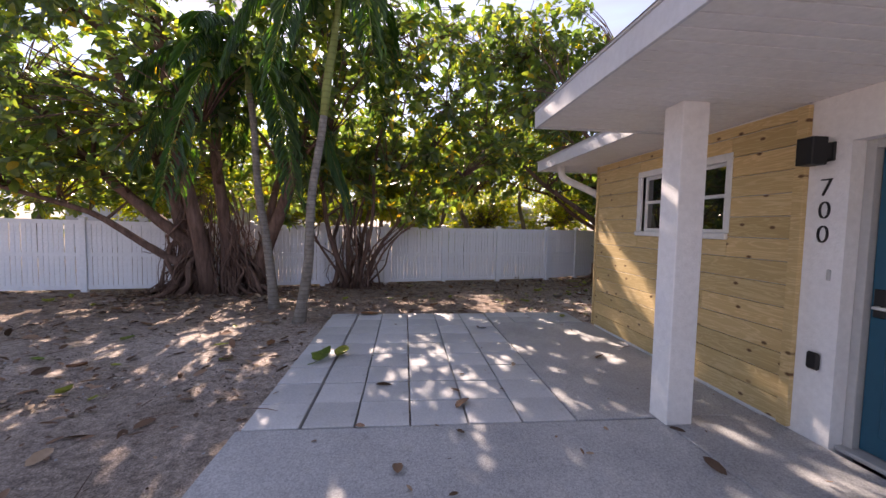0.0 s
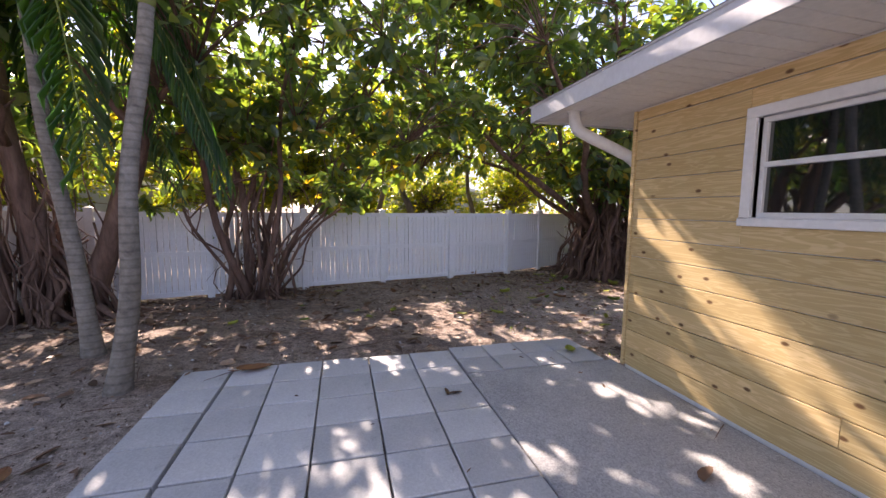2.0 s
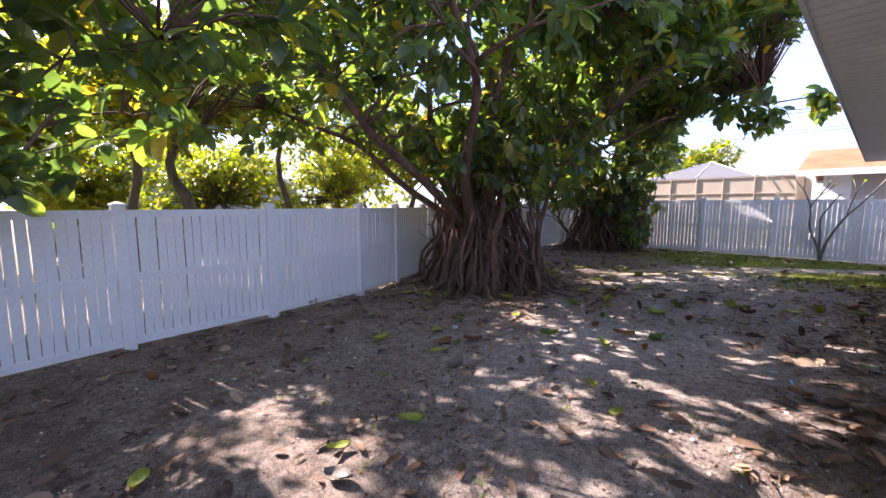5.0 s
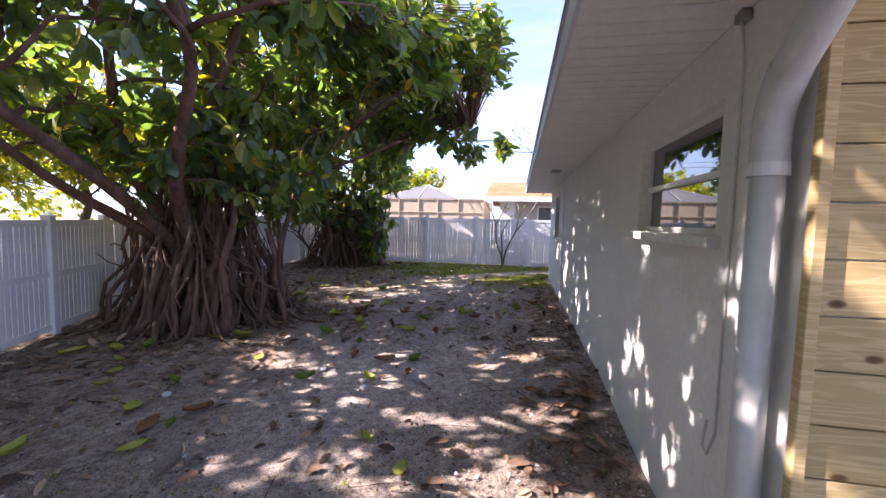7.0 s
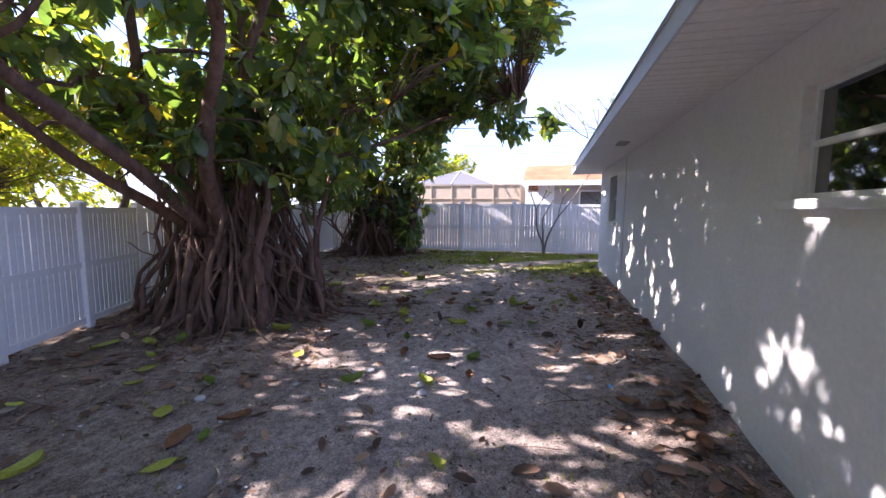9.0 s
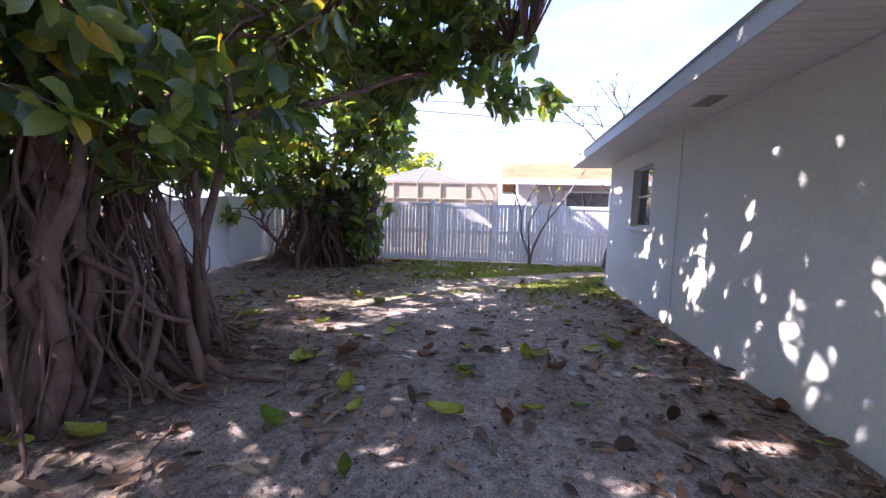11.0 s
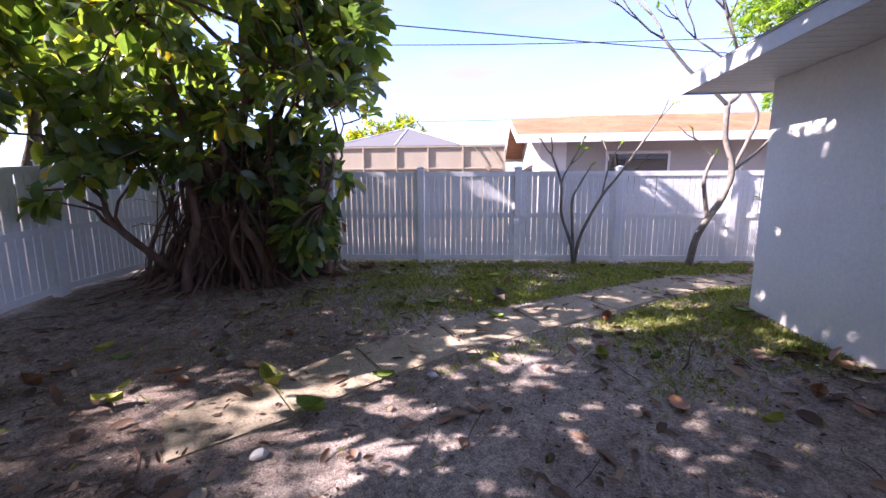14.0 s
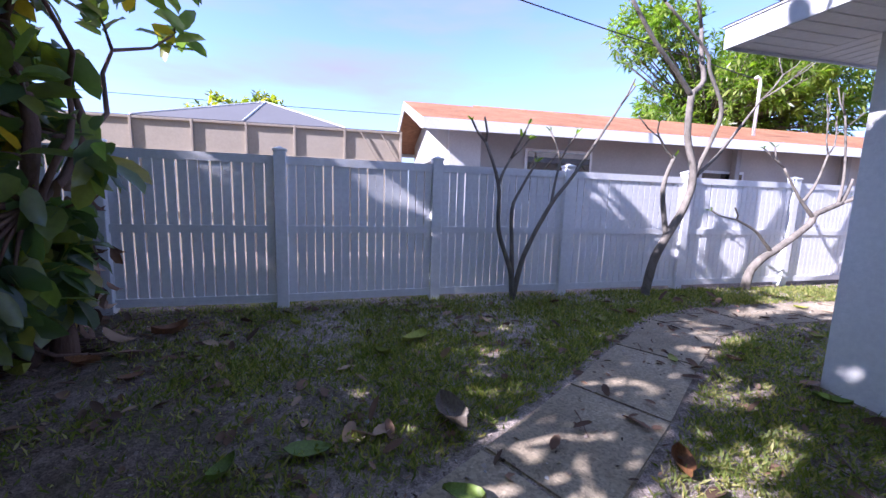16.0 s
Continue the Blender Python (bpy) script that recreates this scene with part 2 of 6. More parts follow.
    patch = ramp(nt, fbm(nt, v, 1.7, 6, 0.7), (0.48, grey(0.0)), (0.66, grey(0.7)))
    g = blend(nt, 1.0, lo.outputs[0], patch, "MULTIPLY")
    green = ramp(nt, fbm(nt, v, 40.0, 4), (0.3, (0.085, 0.09, 0.035)), (0.7, (0.19, 0.19, 0.085)))
    c = blend(nt, g, c, green)
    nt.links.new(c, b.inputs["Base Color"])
    bump(nt, b, fbm(nt, v, 34.0, 10, 0.8), 1.0, 0.035)
    return m


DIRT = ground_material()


def leaf_material(name, stops, trans=(0.25, 0.40, 0.03), amount=0.35, rough=0.38, spec=0.5):
    """Leaves: colour by leaf, glossy face, light shining through."""
    m, nt, b = material(name, rough, spec=spec)
    geo = nt.nodes.new("ShaderNodeNewGeometry")
    c = ramp(nt, geo.outputs["Random Per Island"], *stops)
    c = blend(nt, 0.5, c, ramp(nt, fbm(nt, coords(nt), 25.0, 3), (0.3, grey(0.75)), (0.7, grey(1.2))), "MULTIPLY")
    nt.links.new(c, b.inputs["Base Color"])
    tr = nt.nodes.new("ShaderNodeBsdfTranslucent")
    nt.links.new(blend(nt, 1.0, c, tuple(x * 10 for x in trans), "MULTIPLY"), tr.inputs["Color"])
    mxs = nt.nodes.new("ShaderNodeMixShader")
    mxs.inputs[0].default_value = amount
    nt.links.new(b.outputs[0], mxs.inputs[1])
    nt.links.new(tr.outputs[0], mxs.inputs[2])
    nt.links.new(mxs.outputs[0], nt.nodes["Material Output"].inputs["Surface"])
    return m


FICUS_LEAF = leaf_material("rubber_fig_leaf", ((0.0, (0.048, 0.08, 0.046)), (0.5, (0.078, 0.116, 0.05)), (0.82, (0.13, 0.16, 0.05)), (0.95, (0.20, 0.20, 0.04)), (1.0, (0.36, 0.21, 0.03))), trans=(0.33, 0.36, 0.10), amount=0.41, rough=0.32, spec=0.7)
FAR_LEAF = leaf_material("sunlit_far_leaf", ((0.0, (0.075, 0.11, 0.026)), (0.6, (0.14, 0.175, 0.034)), (1.0, (0.28, 0.23, 0.045))), trans=(0.3, 0.3, 0.05), amount=0.5)
MANGO_LEAF = leaf_material("mango_leaf", ((0.0, (0.075, 0.105, 0.022)), (0.6, (0.14, 0.17, 0.035)), (1.0, (0.24, 0.25, 0.06))), amount=0.35)
PALM_LEAF = leaf_material("palm_leaflet", ((0.0, (0.022, 0.055, 0.024)), (0.7, (0.045, 0.09, 0.032)), (1.0, (0.09, 0.14, 0.035))), amount=0.25)
GRASS = leaf_material("grass_blade", ((0.0, (0.09, 0.125, 0.03)), (0.55, (0.17, 0.20, 0.05)), (1.0, (0.36, 0.31, 0.14))), trans=(0.3, 0.33, 0.08), amount=0.3, rough=0.6)
CHIPS = leaf_material("mulch_chips", ((0.0, (0.05, 0.036, 0.03)), (0.45, (0.15, 0.11, 0.09)), (0.8, (0.34, 0.28, 0.24)), (0.95, (0.55, 0.5, 0.45)), (1.0, (0.75, 0.72, 0.68))), trans=(0.1, 0.1, 0.1), amount=0.02, rough=0.9, spec=0.15)
LITTER = leaf_material("dry_leaf_litter", ((0.0, (0.075, 0.048, 0.034)), (0.4, (0.16, 0.098, 0.066)), (0.75, (0.30, 0.185, 0.125)), (1.0, (0.46, 0.34, 0.24))), trans=(0.1, 0.08, 0.05), amount=0.1, rough=0.8, spec=0.2)


def fallen_material(name, colour, dark):
    m, nt, b = material(name, 0.5, spec=0.35)
    v = coords(nt)
    info = nt.nodes.new("ShaderNodeObjectInfo")
    c = ramp(nt, fbm(nt, v, 16.0, 6, 0.7), (0.35, dark), (0.62, colour))
    c = blend(nt, 1.0, c, ramp(nt, info.outputs["Random"], (0.0, grey(0.75)), (1.0, grey(1.2))), "MULTIPLY")
    nt.links.new(c, b.inputs["Base Color"])
    bump(nt, b, fbm(nt, v, 40.0, 4), 0.3, 0.002)
    return m


LEAF_YELLOW = fallen_material("fallen_yellow_leaf", (0.34, 0.36, 0.055), (0.20, 0.22, 0.03))
LEAF_GREEN = fallen_material("fallen_green_leaf", (0.16, 0.24, 0.035), (0.09, 0.13, 0.02))
LEAF_BROWN = fallen_material("fallen_brown_leaf", (0.26, 0.12, 0.05), (0.13, 0.06, 0.03))
LEAF_GREY = fallen_material("fallen_grey_leaf", (0.26, 0.23, 0.19), (0.15, 0.12, 0.10))


def bark(name, dark, light, scale=(1, 1, 0.2), rings=0.0):
    m, nt, b = material(name, 0.92, spec=0.15)
    v = coords(nt, scale)
    c = ramp(nt, fbm(nt, v, 9.0, 7, 0.7, 0.3), (0.3, dark), (0.72, light))
    h = fbm(nt, v, 30.0, 6, 0.7)
    if rings:
        w = nt.nodes.new("ShaderNodeTexWave")
        w.wave_type, w.bands_direction = "BANDS", "Z"
        w.inputs["Scale"].default_value, w.inputs["Distortion"].default_value, w.inputs["Detail"].default_value = rings, 1.2, 2.0
        nt.links.new(coords(nt), w.inputs["Vector"])
        c = blend(nt, 0.5, c, ramp(nt, w.outputs["Color"], (0.02, grey(0.6)), (0.3, grey(1.05))), "MULTIPLY")
    nt.links.new(c, b.inputs["Base Color"])
    bump(nt, b, h, 0.8, 0.012)
    return m


FIG_BARK = bark("fig_bark", (0.075, 0.045, 0.035), (0.24, 0.15, 0.115))
PALM_BARK = bark("palm_bark", (0.12, 0.105, 0.088), (0.30, 0.27, 0.23), (1, 1, 1), 4.2)
PALM_GREEN = bark("palm_crownshaft", (0.16, 0.20, 0.06), (0.25, 0.27, 0.10), (1, 1, 0.3), 3.0)
PLUM_BARK = bark("frangipani_bark", (0.10, 0.09, 0.075), (0.28, 0.25, 0.215), (1, 1, 0.5))
FAR_BARK = bark("far_tree_bark", (0.08, 0.07, 0.055), (0.2, 0.17, 0.14))


def glass_material():
    m, nt, b = material("window_glass", 0.03, spec=0.8)
    b.inputs["Base Color"].default_value = (0.010, 0.012, 0.013, 1)
    b.inputs["Coat Weight"].default_value, b.inputs["Coat Roughness"].default_value = 1.0, 0.02
    b.inputs["IOR"].default_value = 1.75
    return m


GLASS = glass_material()
ROOF_ORANGE = concrete("terracotta_shingle", (0.25, 0.11, 0.055), (0.40, 0.20, 0.11), 0.6, 14.0)
ROOF_GREY = concrete("grey_shingle", (0.22, 0.21, 0.21), (0.34, 0.33, 0.32), 0.6, 14.0)
TAN_SCREEN = painted("tan_screen_mesh", (0.42, 0.36, 0.285), 0.8, relief=0.1)
NEIGHBOUR_WALL = painted("neighbour_stucco", (0.44, 0.42, 0.39), 0.85, relief=0.3)
NEIGHBOUR_WHITE = painted("neighbour_white", (0.46, 0.48, 0.50), 0.7, relief=0.2)


# ---- mesh helpers ----
class Shape:
    """Vertices and faces gathered in plain lists, for one mesh."""

    def __init__(self):
        self.v, self.f = [], []

    def box(self, x0, y0, z0, x1, y1, z1, c=0.0):
        """A box, its edges cut by c."""
        x0, x1, y0, y1, z0, z1 = min(x0, x1), max(x0, x1), min(y0, y1), max(y0, y1), min(z0, z1), max(z0, z1)
        if c <= 0:
            n = len(self.v)
            self.v += [(x, y, z) for z in (z0, z1) for y in (y0, y1) for x in (x0, x1)]
            self.f += [tuple(n + i for i in q) for q in ((0, 2, 3, 1), (4, 5, 7, 6), (0, 1, 5, 4), (2, 6, 7, 3), (0, 4, 6, 2), (1, 3, 7, 5))]
            return self
        bm = bmesh.new()
        r = bmesh.ops.create_cube(bm, size=1)["verts"]
        for p in r:
            p.co = ((x0 + x1) / 2 + p.co.x * (x1 - x0), (y0 + y1) / 2 + p.co.y * (y1 - y0), (z0 + z1) / 2 + p.co.z * (z1 - z0))
        bmesh.ops.bevel(bm, geom=bm.edges[:], offset=c, segments=1, affect="EDGES")
        self.add_bm(bm)
        return self

    def add_bm(self, bm):
        n = len(self.v)
        bm.verts.index_update()
        self.v += [tuple(p.co) for p in bm.verts]
        self.f += [tuple(n + p.index for p in q.verts) for q in bm.faces]
        bm.free()

    def prism(self, poly, axis, a, b):
        """A closed prism: poly in the plane across axis, from a to b."""
        def at(p, s):
            return {"x": (s, p[0], p[1]), "y": (p[0], s, p[1]), "z": (p[0], p[1], s)}[axis]
        n, k = len(self.v), len(poly)
        self.v += [at(p, a) for p in poly] + [at(p, b) for p in poly]
        self.f += [tuple(range(n, n + k)), tuple(range(n + 2 * k - 1, n + k - 1, -1))]
        self.f += [(n + i, n + k + i, n + k + (i + 1) % k, n + (i + 1) % k) for i in range(k)]
        return self

    def tube(self, pts, radii, sides=8, rough=0.0, seed=0):
        """A closed tube along pts with a radius at each."""
        pts = [Vector(p) for p in pts]
        if isinstance(radii, (int, float)):
            radii = [radii] * len(pts)
        n, rr = len(self.v), random.Random(seed)
        u = None
        for i, p in enumerate(pts):
            d = (pts[min(i + 1, len(pts) - 1)] - pts[max(i - 1, 0)]).normalized()
            if u is None:
                u = d.orthogonal().normalized()
            u = (u - d * u.dot(d)).normalized()
            w = d.cross(u)
            for k in range(sides):
                a = 2 * math.pi * k / sides
                r = radii[i] * (1 + rough * rr.uniform(-1, 1))
                self.v.append(tuple(p + (u * math.cos(a) + w * math.sin(a)) * r))
        for i in range(len(pts) - 1):
            for k in range(sides):
                a, b = n + i * sides + k, n + i * sides + (k + 1) % sides
                self.f.append((a, b, b + sides, a + sides))
        self.f.append(tuple(n + k for k in range(sides - 1, -1, -1)))
        e = n + (len(pts) - 1) * sides
        self.f.append(tuple(e + k for k in range(sides)))
        return self

    def mesh(self, name, mat, smooth=False):
        me = bpy.data.meshes.new(name)
        me.from_pydata(self.v, [], self.f)
        me.materials.append(mat)
        if smooth:
            me.polygons.foreach_set("use_smooth", [True] * len(me.polygons))
        me.update()
        return me


def fix(me):
    bm = bmesh.new()
    bm.from_mesh(me)
    bmesh.ops.recalc_face_normals(bm, faces=bm.faces[:])
    bm.to_mesh(me)
    bm.free()
    return me


def part(name, shape, mat, parent=None, label="", smooth=False, at=None):
    """One mesh object from a Shape, under a thing or a part."""
    me = shape if isinstance(shape, bpy.types.Mesh) else fix(shape.mesh(name, mat, smooth))
    ob = new(name, me)
    if parent:
        ob.parent = parent
    if at is not None:
        ob.matrix_basis = at
    if label:
        tagged(ob, label)
    return ob


def thing(name, x, y, z, label, category, group="", kind="", rz=0.0):
    ob = new(name)
    ob.empty_display_size = 0.1
    ob.matrix_basis = pose(x, y, z, 0, 0, rz)
    return tagged(ob, label, category, group, kind)


def smooth01(a, b, x):
    t = min(1.0, max(0.0, (x - a) / (b - a)))
    return t * t * (3 - 2 * t)


def ground_z(x, y):
    """Height of the yard: below the patio, lowest by the north fence, rising to the east and along the house."""
    z = -0.17 - 0.11 * smooth01(8, 11, y) * (1 - smooth01(10.5, 13.5, x)) + 0.12 * smooth01(11, 13.5, x)
    z += 0.09 * smooth01(7.0, 5.9, y) * smooth01(4, 6, x) * (1 - smooth01(11, 13, x))
    return z


# ---- ground ----
DY = 0.11
PATH_STOPS = ((10.55, 10.75), (11.05, 10.2), (11.6, 9.68), (12.12, 9.0), (12.62, 8.2), (13.2, 7.35), (13.85, 6.5), (14.45, 5.65), (14.72, 4.75), (14.78, 3.75), (14.8, 2.75), (14.82, 1.75), (14.84, 0.75))
PATH_LINE = [(a[0] + (b[0] - a[0]) * k / 4, a[1] + (b[1] - a[1]) * k / 4 + DY) for a, b in zip(PATH_STOPS, PATH_STOPS[1:]) for k in range(4)]


def axis_lines(lo, hi, step, far):
    mid = list(np.arange(lo, hi + step / 2, step))
    out, d, p = [], step, hi
    while p < far:
        d *= 1.45
        p += d
        out.append(p)
    back, d, p = [], step, lo
    while p > -far:
        d *= 1.45
        p -= d
        back.append(p)
    return back[::-1] + mid + out


def build_ground():
    xs, ys = axis_lines(-10, 17.5, 0.09, 600), axis_lines(0.5, 15, 0.09, 600)
    verts = []
    for y in ys:
        for x in xs:
            z = ground_z(x, y)
            if -11 < x < 18.5 and -1 < y < 16:
                k = min(1.0, max(0.15, (min((x - a) ** 2 + (y - b) ** 2 for a, b in PATH_LINE) ** 0.5 - 0.3) / 0.5)) if x > 9.5 else 1.0
                z += k * (0.016 * noise.noise((x * 1.1, y * 1.1, 3)) + 0.009 * noise.noise((x * 4.5, y * 4.5, 7)) + 0.006 * noise.noise((x * 11, y * 11, 1)))
            inside = -1.15 < x < 2.9 and y < 6.3
            verts.append((x, y, z - (0.03 if inside else 0)))
    w = len(xs)
    faces = [(j * w + i, j * w + i + 1, (j + 1) * w + i + 1, (j + 1) * w + i) for j in range(len(ys) - 1) for i in range(w - 1)]
    me = bpy.data.meshes.new("ground")
    me.from_pydata(verts, [], faces)
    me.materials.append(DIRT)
    me.polygons.foreach_set("use_smooth", [True] * len(me.polygons))
    tagged(new("ground", me), "bare sandy dirt yard strewn with mulch and thin grass", "ground", kind="structure")


build_ground()

# ---- the house ----
WX, GY, TOP = 2.95, 5.76, 2.45        # west wall plane, north wall plane, soffit height
EX = 13.16                            # east end of the north wall


def wall_with_holes(name, x0, x1, z0, z1, holes, mat, place, label, thick=0.2):
    """A wall along x (local), thick behind y = 0, with openings cut through it."""
    s = Shape()
    xs = sorted({x0, x1, *(h[0] for h in holes), *(h[1] for h in holes)})
    zs = sorted({z0, z1, *(h[2] for h in holes), *(h[3] for h in holes)})
    solid = lambda i, k: 0 <= i < len(xs) - 1 and 0 <= k < len(zs) - 1 and not any(h[0] < (xs[i] + xs[i + 1]) / 2 < h[1] and h[2] < (zs[k] + zs[k + 1]) / 2 < h[3] for h in holes)
    bm = bmesh.new()
    def quad(*p):
        bm.faces.new([bm.verts.new(q) for q in p])
    for i in range(len(xs) - 1):
        for k in range(len(zs) - 1):
            if not solid(i, k):
                continue
            a, b, c, d = xs[i], xs[i + 1], zs[k], zs[k + 1]
            quad((a, 0, c), (b, 0, c), (b, 0, d), (a, 0, d))
            quad((b, thick, c), (a, thick, c), (a, thick, d), (b, thick, d))
            if not solid(i - 1, k):
                quad((a, thick, c), (a, 0, c), (a, 0, d), (a, thick, d))
            if not solid(i + 1, k):
                quad((b, 0, c), (b, thick, c), (b, thick, d), (b, 0, d))
            if not solid(i, k - 1):
                quad((a, thick, c), (b, thick, c), (b, 0, c), (a, 0, c))
            if not solid(i, k + 1):
                quad((a, 0, d), (b, 0, d), (b, thick, d), (a, thick, d))
    bmesh.ops.remove_doubles(bm, verts=bm.verts[:], dist=1e-5)
    s.add_bm(bm)
    ob = part(name, s, mat)
    ob.matrix_basis = place
    return tagged(ob, label, "wall", kind="structure")


# north wall faces +y: local x runs west, so holes are given as EX - x
N_HOLES = [(EX - 4.81, EX - 3.58, 1.50, 2.14), (EX - 11.70, EX - 10.80, 1.20, 2.17)]
wall_with_holes("wall_north", 0, EX - WX, -0.4, TOP, N_HOLES, GREY_STUCCO, pose(EX, GY, 0, 0, 0, 180), "pale grey stuccoed block wall dappled with leaf light")
# west wall faces -x: local x runs south
W_HOLES = [(GY - 4.65, GY - 3.36, 1.48, 2.14)]
wall_with_holes("wall_west", 0.2, GY - 2.36, -0.2, TOP, W_HOLES, WHITE_STUCCO, pose(WX, GY, 0, 0, 0, -90), "white stucco wall clad in new pine boards")
wall_with_holes("wall_west_2", GY - 1.28, GY + 6, -0.2, TOP, [], WHITE_STUCCO, pose(WX, GY, 0, 0, 0, -90), "white stucco wall beside the front door")
wall_with_holes("wall_west_3", GY - 2.36, GY - 1.28, 2.12, TOP, [], WHITE_STUCCO, pose(WX, GY, 0, 0, 0, -90), "white stucco lintel over the front door")
wall_with_holes("wall_east", 0.2, 11.65, -0.4, TOP, [], GREY_STUCCO, pose(EX, GY - 11.65, 0, 0, 0, 90) @ pose(-0.2, 0, 0), "pale grey stuccoed block wall of the house end")
wall_with_holes("wall_south", 0, EX - WX, -0.4, TOP, [], GREY_STUCCO, pose(WX, -6.0, 0), "pale grey stuccoed rear wall of the house")
part("floor", Shape().box(WX + 0.2, -5.8, -0.05, EX - 0.2, GY - 0.2, 0.0), SLAB)
tagged(bpy.data.objects["floor"], "plain concrete floor inside the house", "floor", kind="structure")


def soffit(name, x0, y0, x1, y1, along, label, z=TOP, pitch=0.125):
    """A vinyl soffit of narrow boards with grooves between; boards run along the given axis."""
    s = Shape()
    a0, a1 = (y0, y1) if along == "x" else (x0, x1)
    n = max(1, round((a1 - a0) / pitch))
    for i in range(n):
        p, q = a0 + (a1 - a0) * i / n + 0.005, a0 + (a1 - a0) * (i + 1) / n - 0.005
        if along == "x":
            s.box(x0, p, z, x1, q, z + 0.01, 0.002)
        else:
            s.box(p, y0, z, q, y1, z + 0.01, 0.002)
    s.box(x0, y0, z + 0.007, x1, y1, z + 0.03)
    return tagged(part(name, s, SOFFIT), label, "soffit", kind="structure")


ROOF_W, ROOF_N, ROOF_E = 2.22, 6.47, 13.66
PORCH_W, PORCH_N = 1.22, 3.66
soffit("soffit_north", ROOF_W, GY, ROOF_E, ROOF_N, "y", "pale grooved vinyl soffit under the eaves")
soffit("soffit_west", ROOF_W, PORCH_N, WX, GY, "x", "pale grooved vinyl soffit over the clad wall")
soffit("soffit_east", EX, -6.4, ROOF_E, GY, "x", "pale grooved vinyl soffit at the house end")
soffit("soffit_porch", PORCH_W, -6.4, WX, PORCH_N, "x", "pale grooved vinyl porch ceiling")


def fascia(name, pts, z0, h, label, t=0.022):
    """Boards standing along a line of plan points, with a drip edge on top."""
    s = Shape()
    for (x0, y0), (x1, y1) in zip(pts, pts[1:]):
        if abs(x1 - x0) > abs(y1 - y0):
            s.box(min(x0, x1) - t / 2, y0 - t / 2, z0, max(x0, x1) + t / 2, y0 + t / 2, z0 + h, 0.003)
            s.box(min(x0, x1) - t, y0 - t, z0 + h, max(x0, x1) + t, y0 + t, z0 + h + 0.014, 0.002)
        else:
            s.box(x0 - t / 2, min(y0, y1) + t / 2, z0, x0 + t / 2, max(y0, y1) - t / 2, z0 + h, 0.003)
            s.box(x0 - t, min(y0, y1) + t, z0 + h, x0 + t, max(y0, y1) - t, z0 + h + 0.014, 0.002)
    return tagged(part(name, s, FASCIA_GREY), label, "fascia", kind="structure")


fascia("fascia_main", [(ROOF_W, PORCH_N + 0.03), (ROOF_W, ROOF_N), (ROOF_E, ROOF_N), (ROOF_E, -6.4)], TOP - 0.02, 0.15, "pale grey painted fascia board with metal drip edge")
fascia("fascia_porch", [(PORCH_W, -6.4), (PORCH_W, PORCH_N), (WX, PORCH_N)], TOP - 0.02, 0.16, "pale grey painted porch fascia board")


def build_roof():
    """Low hipped main roof and the porch roof that carries on from it."""
    z, s = TOP + 0.145, Shape()
    x0, x1, y0, y1 = ROOF_W - 0.03, ROOF_E + 0.03, -6.45, ROOF_N + 0.03
    h = 1.55
    my = (y0 + y1) / 2
    n = len(s.v)
    s.v += [(x0, y0, z), (x1, y0, z), (x1, y1, z), (x0, y1, z), (x0 + 5, my, z + h), (x1 - 5, my, z + h)]
    s.f += [(n, n + 1, n + 5, n + 4), (n + 1, n + 2, n + 5), (n + 2, n + 3, n + 4, n + 5), (n + 3, n, n + 4), (n + 3, n + 2, n + 1, n)]
    p = len(s.v)
    px, pz = PORCH_W - 0.03, z + 0.01
    s.v += [(px, y0, pz), (px, PORCH_N + 0.03, pz), (x0 + 1.2, PORCH_N + 0.03, pz + 0.42), (x0 + 1.2, y0, pz + 0.42), (x0 + 1.2, PORCH_N + 0.03, pz), (x0 + 1.2, y0, pz)]
    s.f += [(p, p + 1, p + 2, p + 3), (p + 1, p + 4, p + 2), (p, p + 3, p + 5), (p, p + 5, p + 4, p + 1), (p + 2, p + 4, p + 5, p + 3)]
    tagged(part("roof", s, ROOF_GREY), "low hipped grey shingle roof with porch extension", "roof", kind="structure")


build_roof()

# pine cladding: boards, corner trims
CLAD0, CLAD1, CLADT = 2.63, 5.785, 2.43


